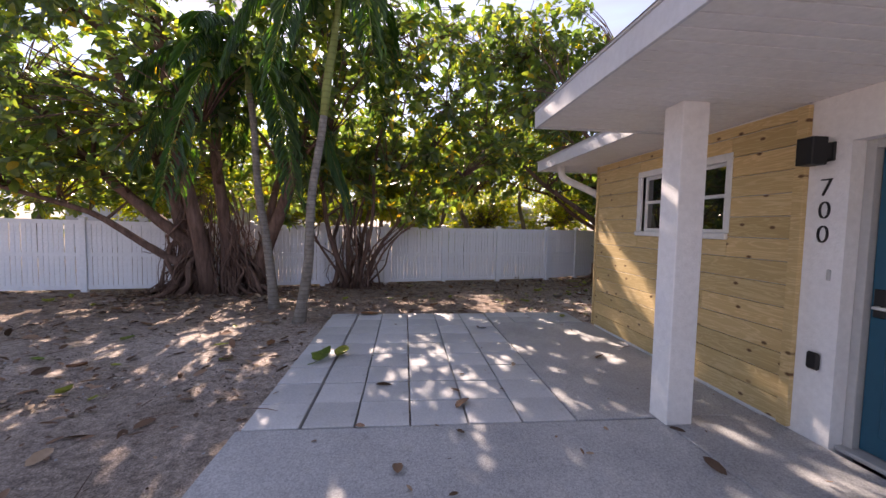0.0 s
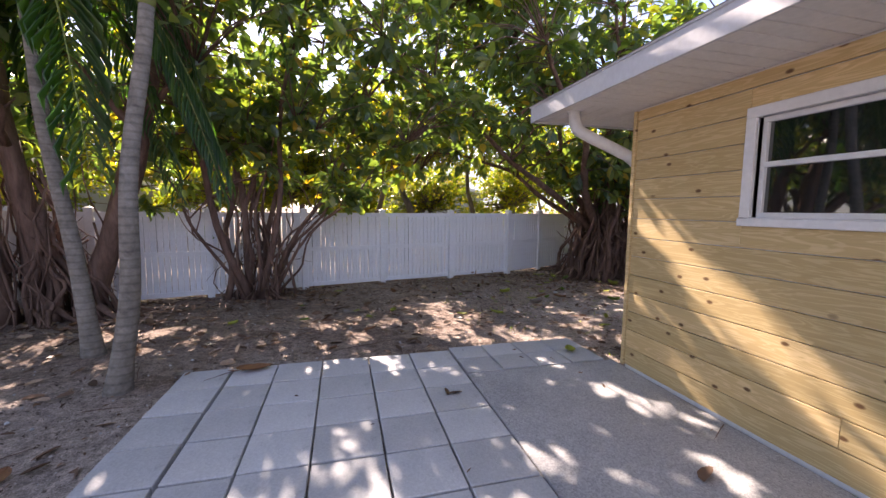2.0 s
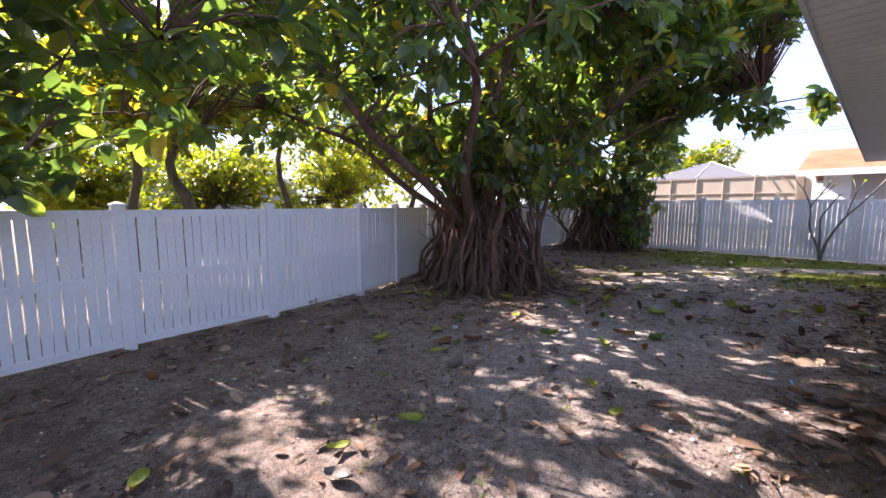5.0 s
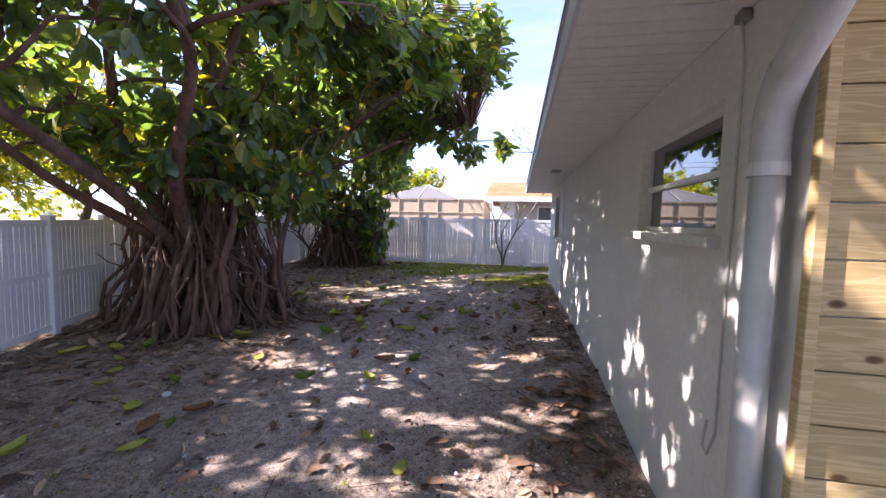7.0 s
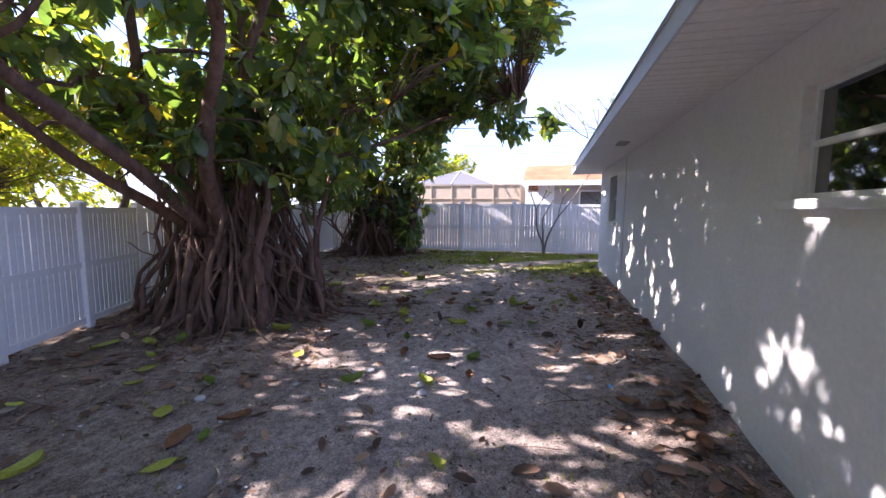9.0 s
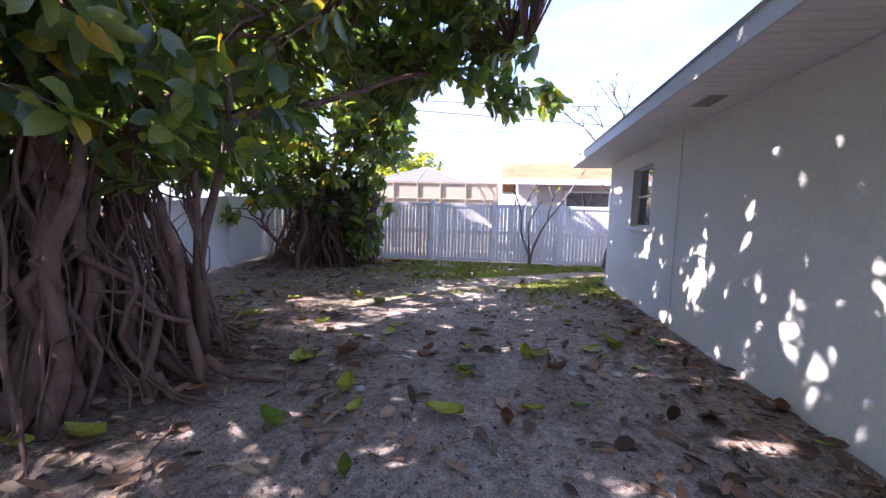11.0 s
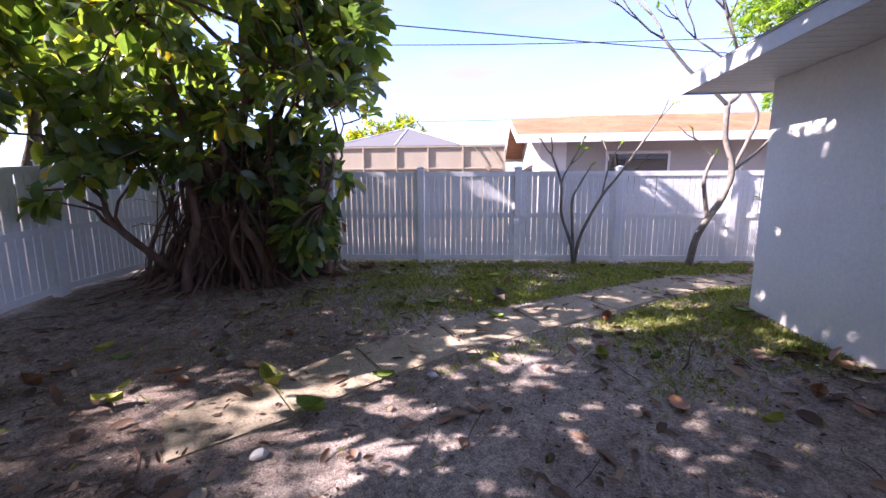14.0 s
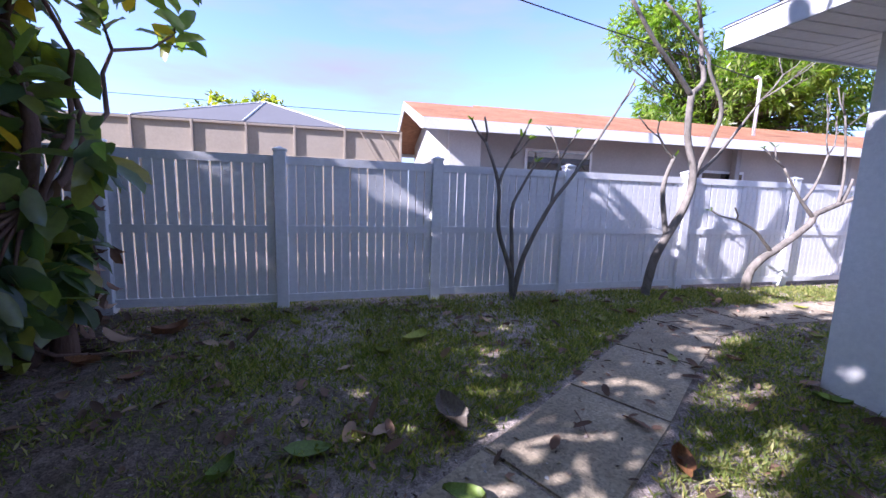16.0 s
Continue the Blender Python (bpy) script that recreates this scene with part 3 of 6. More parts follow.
def build_cladding():
    wall = bpy.data.objects["wall_west"]
    inv = wall.matrix_basis.inverted()
    n = 13
    pitch = (CLADT - 0.09 - 0.03) / n
    rr = random.Random(4)
    w0, w1, wz0, wz1 = 3.36, 4.65, 1.48, 2.14
    def board(y0, y1, z0, z1):
        me = fix(Shape().box(-0.019, -(y1 - y0) / 2, 0, 0, (y1 - y0) / 2, z1 - z0, 0.0025).mesh("wood_board", PINE))
        ob = new("wood_board", me)
        ob.parent = wall
        ob.matrix_basis = inv @ pose(WX - 0.002 - rr.uniform(0, 0.0025), (y0 + y1) / 2, z0, 0, 0, 0)
    for i in range(n):
        z0, z1 = 0.03 + i * pitch, 0.03 + (i + 1) * pitch - 0.006
        spans = [(CLAD0 + 0.085, CLAD1 - 0.04)]
        if z0 < wz1 + 0.04 and z1 > wz0 - 0.06:
            spans = [(CLAD0 + 0.085, w0 - 0.05), (w1 + 0.05, CLAD1 - 0.04)]
            if z0 < wz0 - 0.06:
                board(w0 - 0.05, w1 + 0.05, z0, wz0 - 0.06)
            if z1 > wz1 + 0.045:
                board(w0 - 0.05, w1 + 0.05, wz1 + 0.045, z1)
        elif rr.random() < 0.45:
            c = rr.uniform(3.4, 5.0)
            spans = [(CLAD0 + 0.085, c - 0.001), (c + 0.001, CLAD1 - 0.04)]
        for a, b in spans:
            board(a, b, z0, z1)
    board(CLAD0 + 0.085, CLAD1 - 0.04, CLADT - 0.087, CLADT)
    for y0, y1, x0 in ((CLAD0, CLAD0 + 0.083, WX - 0.04), (CLAD1 - 0.038, CLAD1, WX - 0.04)):
        me = fix(Shape().box(-0.02, -(y1 - y0) / 2, 0, 0.02, (y1 - y0) / 2, CLADT - 0.02, 0.003).mesh("corner_trim", PINE))
        ob = new("corner_trim", me)
        ob.parent = wall
        ob.matrix_basis = inv @ pose(x0 + 0.02, (y0 + y1) / 2, 0.02)


def window(name, place, w, h, mullion, label, sill_mat, frame_mat=None, recess=0.06, sill_out=0.06, casing=False):
    """An aluminium window in its opening: local x across, y into the wall, z up."""
    fm = frame_mat or ALU
    root = new(name)
    root.matrix_basis = place
    tagged(root, label, "window", kind="structure")
    t, d = 0.035, 0.045
    fr = Shape()
    fr.box(0, recess, 0, w, recess + d, t, 0.004).box(0, recess, h - t, w, recess + d, h, 0.004)
    fr.box(0, recess, t, t, recess + d, h - t, 0.004).box(w - t, recess, t, w, recess + d, h - t, 0.004)
    part("window_frame", fr, fm, root)
    part("meeting_rail", Shape().box(t, recess - 0.008, mullion - 0.017, w - t, recess + d - 0.01, mullion + 0.017, 0.004), fm, root)
    for z0, z1 in ((t, mullion - 0.017), (mullion + 0.017, h - t)):
        part("pane", Shape().box(t, recess + 0.022, z0, w - t, recess + 0.028, z1), GLASS, root)
    if casing:
        s = Shape()
        c = 0.07
        s.box(-c, -0.03, h, w + c, 0.02, h + c, 0.004).box(-c, -0.03, -0.002, 0, 0.06, h, 0.004).box(w, -0.03, -0.002, w + c, 0.06, h, 0.004)
        part("casing", s, fm, root)
    part("window_sill", Shape().box(-0.06, -sill_out, -0.058, w + 0.06, recess + 0.02, -0.003, 0.006), sill_mat, root)
    return root


window("window_1", pose(WX, 4.65, 1.48, 0, 0, -90), 1.29, 0.66, 0.35, "white aluminium window with dark panes in pine wall", ALU, casing=True, recess=0.03)
window("window_2", pose(4.81, GY, 1.50, 0, 0, 180), 1.23, 0.64, 0.31, "white two-part window recessed in grey stucco", GREY_STUCCO, recess=0.06, sill_out=0.07)
window("window_3", pose(11.70, GY, 1.20, 0, 0, 180), 0.90, 0.97, 0.50, "tall white sash window recessed in grey stucco", GREY_STUCCO, recess=0.10, sill_out=0.07)


def build_door():
    root = new("door_1")
    root.matrix_basis = pose(WX + 0.17, 2.36, 0.02, 0, 0, -90)
    tagged(root, "teal blue front door in a grey frame, closed", "door", kind="structure")
    f = Shape()
    f.box(0.0, -0.07, 0, 0.06, 0.03, 2.1, 0.005).box(1.02, -0.07, 0, 1.08, 0.03, 2.1, 0.005).box(0.06, -0.07, 2.04, 1.02, 0.03, 2.1, 0.005)
    part("door_frame", f, FRAME_GREY, root)
    leaf = Shape().box(0.065, -0.02, 0.02, 1.015, 0.025, 2.035, 0.004)
    d = part("door_leaf", leaf, DOOR_BLUE, root)
    for z0, z1 in ((0.15, 0.85), (1.05, 1.9)):
        for x0 in (0.17, 0.58):
            part("panel", Shape().box(x0, -0.03, z0, x0 + 0.33, -0.018, z1, 0.008), DOOR_BLUE, d)
    part("lock_plate", Shape().box(0.085, -0.034, 0.93, 0.155, -0.02, 1.12, 0.006), BLACK, d)
    part("door_handle", Shape().tube([(0.12, -0.03, 1.0), (0.12, -0.075, 1.0), (0.24, -0.08, 1.0)], 0.011, 8), ALU, d, smooth=True)
    part("threshold", Shape().box(0, -0.13, -0.02, 1.08, 0.05, 0.012, 0.005), FRAME_GREY, root)


build_door()

# ---- porch and patio ----
def build_column():
    t = thing("porch_column", 2.12, 2.84, 0.0, "square white stuccoed porch column on the slab", "column")
    part("shaft", Shape().box(-0.106, -0.105, 0, 0.106, 0.105, TOP - 0.003, 0.006), WHITE_STUCCO, t)


build_column()


def build_patio():
    def slab(name, x0, y0, x1, y1, label, z=0.0):
        tagged(part(name, Shape().box(x0, y0, -0.16, x1, y1, z, 0.006), SLAB), label, "patio", kind="structure")
    slab("patio_slab", -1.19, -7.0, 2.044, 2.843, "worn grey concrete patio slab with exposed grit")
    slab("porch_slab", 2.05, -7.0, WX - 0.001, 2.86, "worn grey concrete porch slab", 0.002)
    slab("patio_slab_2", 1.37, 2.868, WX - 0.022, 5.93, "smooth grey concrete patio slab beside the pine wall", 0.001)


build_patio()


# ---- fences ----
PICKET_H, FENCE_H = 1.62, 1.70
PICKET = fix(Shape().box(-0.044, -0.010, 0, 0.044, 0.010, PICKET_H, 0.002).mesh("picket", VINYL))
POST = fix(Shape().box(-0.064, -0.064, -0.15, 0.064, 0.064, FENCE_H + 0.04, 0.006).mesh("post_shaft", VINYL))


def cap_mesh():
    s = Shape().box(-0.074, -0.074, 0, 0.074, 0.074, 0.022, 0.004)
    n = len(s.v)
    s.v += [(-0.066, -0.066, 0.022), (0.066, -0.066, 0.022), (0.066, 0.066, 0.022), (-0.066, 0.066, 0.022), (0, 0, 0.052)]
    s.f += [(n, n + 1, n + 4), (n + 1, n + 2, n + 4), (n + 2, n + 3, n + 4), (n + 3, n, n + 4)]
    return fix(s.mesh("post_cap", VINYL))


CAP = cap_mesh()


def fence_post(x, y, z, rz, fence):
    p = part("fence_post", POST, None, fence, at=pose(x, y, z, 0, 0, rz))
    part("post_cap", CAP, None, p, at=pose(0, 0, FENCE_H + 0.04))


def fence_panel(x0, y0, z0, x1, y1, z1, fence, rr):
    """A panel between two post centres: rails follow the slope, pickets stand upright."""
    length, rz = math.hypot(x1 - x0, y1 - y0), math.degrees(math.atan2(y1 - y0, x1 - x0))
    m = pose(x0, y0, z0, 0, 0, rz)
    a, b, dz = 0.064, length - 0.064, z1 - z0
    p, q = dz * a / length, dz * b / length
    for nm, za, h in (("bottom_rail", 0.05, 0.09), ("middle_rail", 0.84, 0.085), ("top_rail", 1.60, 0.09)):
        s = Shape()
        s.prism([(a, za + p), (b, za + q), (b, za + h + q), (a, za + h + p)], "y", -0.024, 0.024)
        part(nm, s, VINYL, fence, at=m)
    n = max(1, round((b - a) / 0.101))
    for i in range(n):
        x = a + (b - a) * (i + 0.5) / n
        part("picket", PICKET, None, fence, at=m @ pose(x + rr.uniform(-0.003, 0.003), 0, 0.055 + dz * x / length, 0, rr.uniform(-0.25, 0.25), 0))


def fence_run(stops, pieces, label, base, seed):
    rr = random.Random(seed)
    fence = thing("fence", 0, 0, 0, label, "fence")
    pts = []
    for (xa, ya), (xb, yb), n in zip(stops, stops[1:], pieces):
        pts += [(xa + (xb - xa) * i / n, ya + (yb - ya) * i / n) for i in range(n)]
    pts.append(stops[-1])
    zs = [base(x, y) for x, y in pts]
    for i, (x, y) in enumerate(pts):
        j = min(i, len(pts) - 2)
        rz = math.degrees(math.atan2(pts[j + 1][1] - pts[j][1], pts[j + 1][0] - pts[j][0]))
        fence_post(x, y, zs[i], rz, fence)
    for i in range(len(pts) - 1):
        fence_panel(*pts[i], zs[i], *pts[i + 1], zs[i + 1], fence, rr)


CORNER = (15.62, 11.58 + DY)
fence_run([(-12.8, 8.75), (1.2, 12.1), (3.0, 12.42), (4.8, 12.85), (7.35, 14.05), (11.0, 14.2), (14.9, 14.65)], [8, 1, 1, 2, 2, 2], "white vinyl picket fence with mid rail along the yard", lambda x, y: ground_z(x, y) + 0.01, 5)
fence_run([(14.95, 14.55), CORNER, (15.70, 10.0), (15.88, 8.21), (15.98, 6.38), (16.1, 4.36), (16.2, 2.2), (16.3, 0.2), (16.4, -1.8)], [2, 1, 1, 1, 1, 1, 1, 1], "white vinyl picket fence before the neighbouring house", lambda x, y: ground_z(x, y) + 0.01, 6)
t = thing("wooden_post", 7.62, 13.72, ground_z(7.6, 13.7), "weathered brown wooden post beside the white fence", "post")
part("post_shaft", Shape().box(-0.05, -0.05, -0.1, 0.05, 0.05, 1.62, 0.008), BROWN_WOOD, t)


# ---- trees ----
def leaf_batch(name, place, normal, along, length, width, mat, parent, fold=0.25, droop=0.18, simple=False, label=""):
    """One mesh of many leaves. place, normal, along: n x 3; length, width: n."""
    n = len(place)
    along = along / np.linalg.norm(along, axis=1, keepdims=True)
    side = np.cross(normal, along)
    side /= np.linalg.norm(side, axis=1, keepdims=True) + 1e-9
    up = np.cross(along, side)
    if simple:
        prof = [(0.0, 0, 0), (0.5, 0.5, 0.06), (1.0, 0, -droop), (0.5, -0.5, 0.06)]
        quads = [(0, 1, 2, 3)]
    else:
        prof = [(0.0, 0, 0), (0.45, 0, -droop * 0.1), (0.80, 0, -droop * 0.5), (1.0, 0, -droop)]
        for s in (1, -1):
            prof += [(0.14, 0.33 * s, fold * 0.30), (0.47, 0.50 * s, fold * 0.42 - droop * 0.1), (0.82, 0.35 * s, fold * 0.25 - droop * 0.5)]
        quads = [(0, 1, 5, 4), (1, 2, 6, 5), (2, 3, 6, 6), (0, 7, 8, 1), (1, 8, 9, 2), (2, 9, 3, 3)]
    k = len(prof)
    v = np.zeros((n, k, 3))
    for i, (a, s, u) in enumerate(prof):
        v[:, i] = place + along * (length * a)[:, None] + side * (width * s)[:, None] + up * (u * np.where(u < 0, length, width))[:, None]
    loops, starts, totals = [], [], []
    base = (np.arange(n) * k)[:, None]
    cols = []
    for q in quads:
        q = list(dict.fromkeys(q))
        cols.append(q)
    flat = np.concatenate([np.array(q) for q in cols])
    loop = (base + flat[None, :]).reshape(-1)
    tot = np.tile([len(q) for q in cols], n)
    start = np.concatenate([[0], np.cumsum(tot)[:-1]])
    me = bpy.data.meshes.new(name)
    me.vertices.add(n * k)
    me.vertices.foreach_set("co", v.reshape(-1))
    me.loops.add(len(loop))
    me.loops.foreach_set("vertex_index", loop.astype(np.int32))
    me.polygons.add(len(tot))
    me.polygons.foreach_set("loop_start", start.astype(np.int32))
    me.polygons.foreach_set("loop_total", tot.astype(np.int32))
    me.polygons.foreach_set("use_smooth", np.ones(len(tot), dtype=bool))
    me.materials.append(mat)
    me.update(calc_edges=True)
    me.validate()
    ob = new(name, me)
    if parent:
        ob.parent = parent
    if label:
        tagged(ob, label)
    return tagged(ob, kind="stuff")


def arc(a, b, sag, wob, rr, n=9):
    """A bent line from a to b that first climbs by sag and wanders by wob."""
    a, b = Vector(a), Vector(b)
    ph = [rr.uniform(0, 6.28) for _ in range(6)]
    out = []
    for i in range(n + 1):
        t = i / n
        p = a.lerp(b, t)
        k = math.sin(math.pi * t)
        p.z += sag * k
        p.x += wob * k * math.sin(2.2 * math.pi * t + ph[0])
        p.y += wob * k * math.sin(2.6 * math.pi * t + ph[1])
        p.z += 0.5 * wob * k * math.sin(3.1 * math.pi * t + ph[2])
        out.append(p)
    return out


def taper(r0, r1, n):
    return [r0 + (r1 - r0) * (i / n) ** 0.8 for i in range(n + 1)]


def crown_points(blobs, rng):
    """Points inside ellipsoids (centre, radii, count), thicker towards the outside."""
    out = []
    for (cx, cy, cz), (rx, ry, rz), n in blobs:
        d = rng.normal(size=(n, 3))
        d /= np.linalg.norm(d, axis=1, keepdims=True)
        r = rng.uniform(0.12, 1.0, size=(n, 1)) ** 0.55
        out.append(np.array([cx, cy, cz]) + d * r * np.array([rx, ry, rz]))
    return np.concatenate(out)


def rosettes(pts, outward, rng, per=12, size=(0.15, 0.24), ratio=0.5):
    """Leaves set round the end of each twig: place, normal, along, length, width."""
    n = len(pts)
    axis = outward + rng.normal(size=(n, 3)) * 0.45
    axis /= np.linalg.norm(axis, axis=1, keepdims=True)
    ref = np.cross(axis, rng.normal(size=(n, 3)))
    ref /= np.linalg.norm(ref, axis=1, keepdims=True)
    oth = np.cross(axis, ref)
    P, N, A = [], [], []
    for k in range(per):
        ang = 2.4 * k + rng.uniform(-0.4, 0.4, size=n)
        tilt = rng.uniform(0.25, 1.25, size=n)
        rad = ref * np.cos(ang)[:, None] + oth * np.sin(ang)[:, None]
        al = axis * np.cos(tilt)[:, None] + rad * np.sin(tilt)[:, None]
        al[:, 2] -= rng.uniform(0.1, 0.75, size=n)
        P.append(pts - axis * (0.24 * k / per)[None] if np.ndim(k) else pts - axis * (0.26 * k / per) + al * 0.03)
        A.append(al)
        N.append(axis * 0.6 + rng.normal(size=(n, 3)) * 0.4 + np.array([0, 0, 0.7]))
    P, N, A = np.concatenate(P), np.concatenate(N), np.concatenate(A)
    L = rng.uniform(size[0], size[1], size=len(P))
    return P, N, A, L, L * ratio * rng.uniform(0.85, 1.15, size=len(P))


def fig_tree(label, base, stems, blobs, roots, seed, root_spread, per=11, size=(0.17, 0.28), low=1.5, keep_out=None, dy=0.0):
    """A rubber fig: many fused aerial roots, arching limbs, crown of large glossy leaves.
    stems: (foot, end, radius, sag); blobs: crown ellipsoids; roots: how many aerial roots; root_spread: half sizes of the foot."""
    rr, rng = random.Random(seed), np.random.default_rng(seed)
    bx, by = base[0], base[1] + dy
    stems = [((a[0], a[1] + dy, a[2]), (e[0], e[1] + dy, e[2]), r, s) for a, e, r, s in stems]
    blobs = [((c[0], c[1] + dy, c[2]), r, n) for c, r, n in blobs]
    bz = ground_z(bx, by)
    tree = thing("fig_tree", bx, by, bz, label, "tree")
    org = Vector((bx, by, bz))
    nodes, tips = [], []
    for foot, end, r, sag in stems:
        pts = arc(foot, end, sag, 0.16, rr, 11)
        part("limb", Shape().tube([p - org for p in pts], taper(r, r * 0.28, 11), 9, 0.10, seed), FIG_BARK, tree, smooth=True)
        nodes += pts[3:]
        tips.append(tuple(pts[-1]))
        for _ in range(4):
            i = rr.randint(4, 10)
            d = Vector((rr.uniform(-1, 1), rr.uniform(-1, 1), rr.uniform(0.0, 0.9))).normalized() * rr.uniform(0.9, 1.9)
            bp = arc(pts[i], pts[i] + d, 0.15, 0.12, rr, 6)
            if keep_out is not None and keep_out(*bp[-1]):
                continue
            part("branch", Shape().tube([p - org for p in bp], taper(r * 0.36, r * 0.12, 6), 6, 0.08, seed), FIG_BARK, tree, smooth=True)
            nodes += bp[2:]
            tips.append(tuple(bp[-1]))
            tips.append(tuple(bp[-2]))
    for _ in range(roots):
        a, q = rr.uniform(0, 6.28), rr.uniform(0.15, 1.0) ** 0.6
        f = Vector((math.cos(a) * root_spread[0] * q, math.sin(a) * root_spread[1] * q, -0.08))
        f.z = ground_z(bx + f.x, by + f.y) - bz - 0.05
        top = Vector((f.x * rr.uniform(0.25, 0.8) + rr.uniform(-0.2, 0.2), f.y * rr.uniform(0.25, 0.8) + rr.uniform(-0.2, 0.2), rr.uniform(1.1, 2.5)))
        r = rr.choice((0.006, 0.008, 0.011, 0.014, 0.019, 0.024, 0.034, 0.06)) * rr.uniform(0.8, 1.2)
        s = Shape()
        s.tube(arc(f, top, 0.0, rr.uniform(0.05, 0.22), rr, 8), taper(r * 1.15, r * 0.75, 8), 6, 0.14, seed)
        if rr.random() < 0.6:
            e = f + Vector((f.x, f.y, 0)).normalized() * rr.uniform(0.3, 0.8) + Vector((rr.uniform(-0.3, 0.3), rr.uniform(-0.3, 0.3), 0))
            e.z = ground_z(bx + e.x, by + e.y) - bz - 0.02
            m1 = f.lerp(e, 0.35) + Vector((0, 0, 0.10))
            s.tube([f + Vector((0, 0, 0.28)), m1, e], [r, r * 0.7, r * 0.35], 6, 0.1, seed)
        if rr.random() < 0.7:
            o = f.lerp(top, rr.uniform(0.3, 0.8))
            g = o + Vector((rr.uniform(-0.5, 0.5), rr.uniform(-0.5, 0.5), rr.uniform(-0.7, 0.5)))
            s.tube(arc(o, g, 0.05, 0.08, rr, 4), taper(r * 0.5, r * 0.25, 4), 5, 0.1, seed)
        part("aerial_root", s, FIG_BARK, tree, "reddish brown aerial root", smooth=True)
    pts = np.concatenate([crown_points(blobs, rng), np.array(tips)])
    pts = pts[pts[:, 2] > low - 0.7]
    if keep_out is not None:
        pts = pts[[not keep_out(*p) for p in pts]]
    nd = np.array([tuple(p) for p in nodes])
    tw = Shape()
    out = np.zeros_like(pts)
    for i, p in enumerate(pts):
        j = int(np.argmin(((nd - p) ** 2).sum(1) + 0.6 * np.maximum(0, nd[:, 2] - p[2]) ** 2))
        q = nd[j]
        d = p - q
        out[i] = d / (np.linalg.norm(d) + 1e-6)
        if np.linalg.norm(d) > 0.12:
            mid = (p + q) / 2 + np.array([0, 0, 0.10 * np.linalg.norm(d)])
            tw.tube([Vector(q) - org, Vector(mid) - org, Vector(p) - org], [0.016, 0.011, 0.006], 4)
    tagged(part("twig_mass", tw.mesh("twig_mass", FIG_BARK, True), None, tree), kind="stuff")
    P, N, A, L, W = rosettes(pts, out, rng, per, size)
    leaf_batch("leaves", P - np.array(org), N, A, L, W, FICUS_LEAF, tree, label="large glossy dark green oval leaves")
    return tree


def over_house(x, y, z):
    """Space the crowns leave free: the house, its eaves and the walked line."""
    # a gap in the crowns through which the sun reaches the pine wall
    g = Vector((x, y, z)) - Vector((WX, 4.6, 0.77))
    if (g - sun_to * g.dot(sun_to)).length < 0.3:
        return True
    return (x > 2.0 and y < 6.7) or (x > 0.9 and y < 3.9 and z > 2.2) or (z < 2.3 and y < 9.2) or (z < 1.9 and y < 10.0 and x < 6) or (x > 15.4 and z < 2.2) or (x > 14.7 and y < 11.9 and z < 2.6)


fig_tree("old spreading rubber fig with tangled aerial roots by fence", (-4.5, 9.9),
         [((-4.7, 9.8, 0.6), (-9.5, 8.6, 5.3), 0.15, 0.1), ((-5.0, 10.1, -0.3), (-6.5, 9.0, 6.2), 0.22, 0.3), ((-4.6, 9.7, -0.3), (-5.2, 8.6, 6.4), 0.20, 0.2),
          ((-4.3, 9.9, -0.3), (-4.3, 9.6, 6.6), 0.18, 0.1), ((-3.8, 10.1, -0.3), (-1.6, 9.4, 5.4), 0.20, 0.3), ((-3.9, 10.2, -0.3), (-2.5, 11.4, 5.0), 0.14, 0.3), ((-4.9, 9.7, 0.3), (-9.6, 8.7, 2.4), 0.10, 0.4)],
         [((-6.8, 9.4, 5.0), (4.4, 3.8, 2.6), 520), ((-2.6, 9.2, 5.4), (3.2, 3.6, 2.6), 275), ((-7.5, 8.4, 3.2), (2.8, 2.0, 1.3), 130), ((-3.6, 11.4, 2.9), (3.0, 1.2, 1.5), 100), ((-9.0, 11.0, 3.0), (2.6, 1.6, 1.6), 100), ((-7.2, 9.4, 2.5), (2.2, 1.2, 0.8), 80)], 105, 11, (1.35, 0.75), keep_out=over_house)
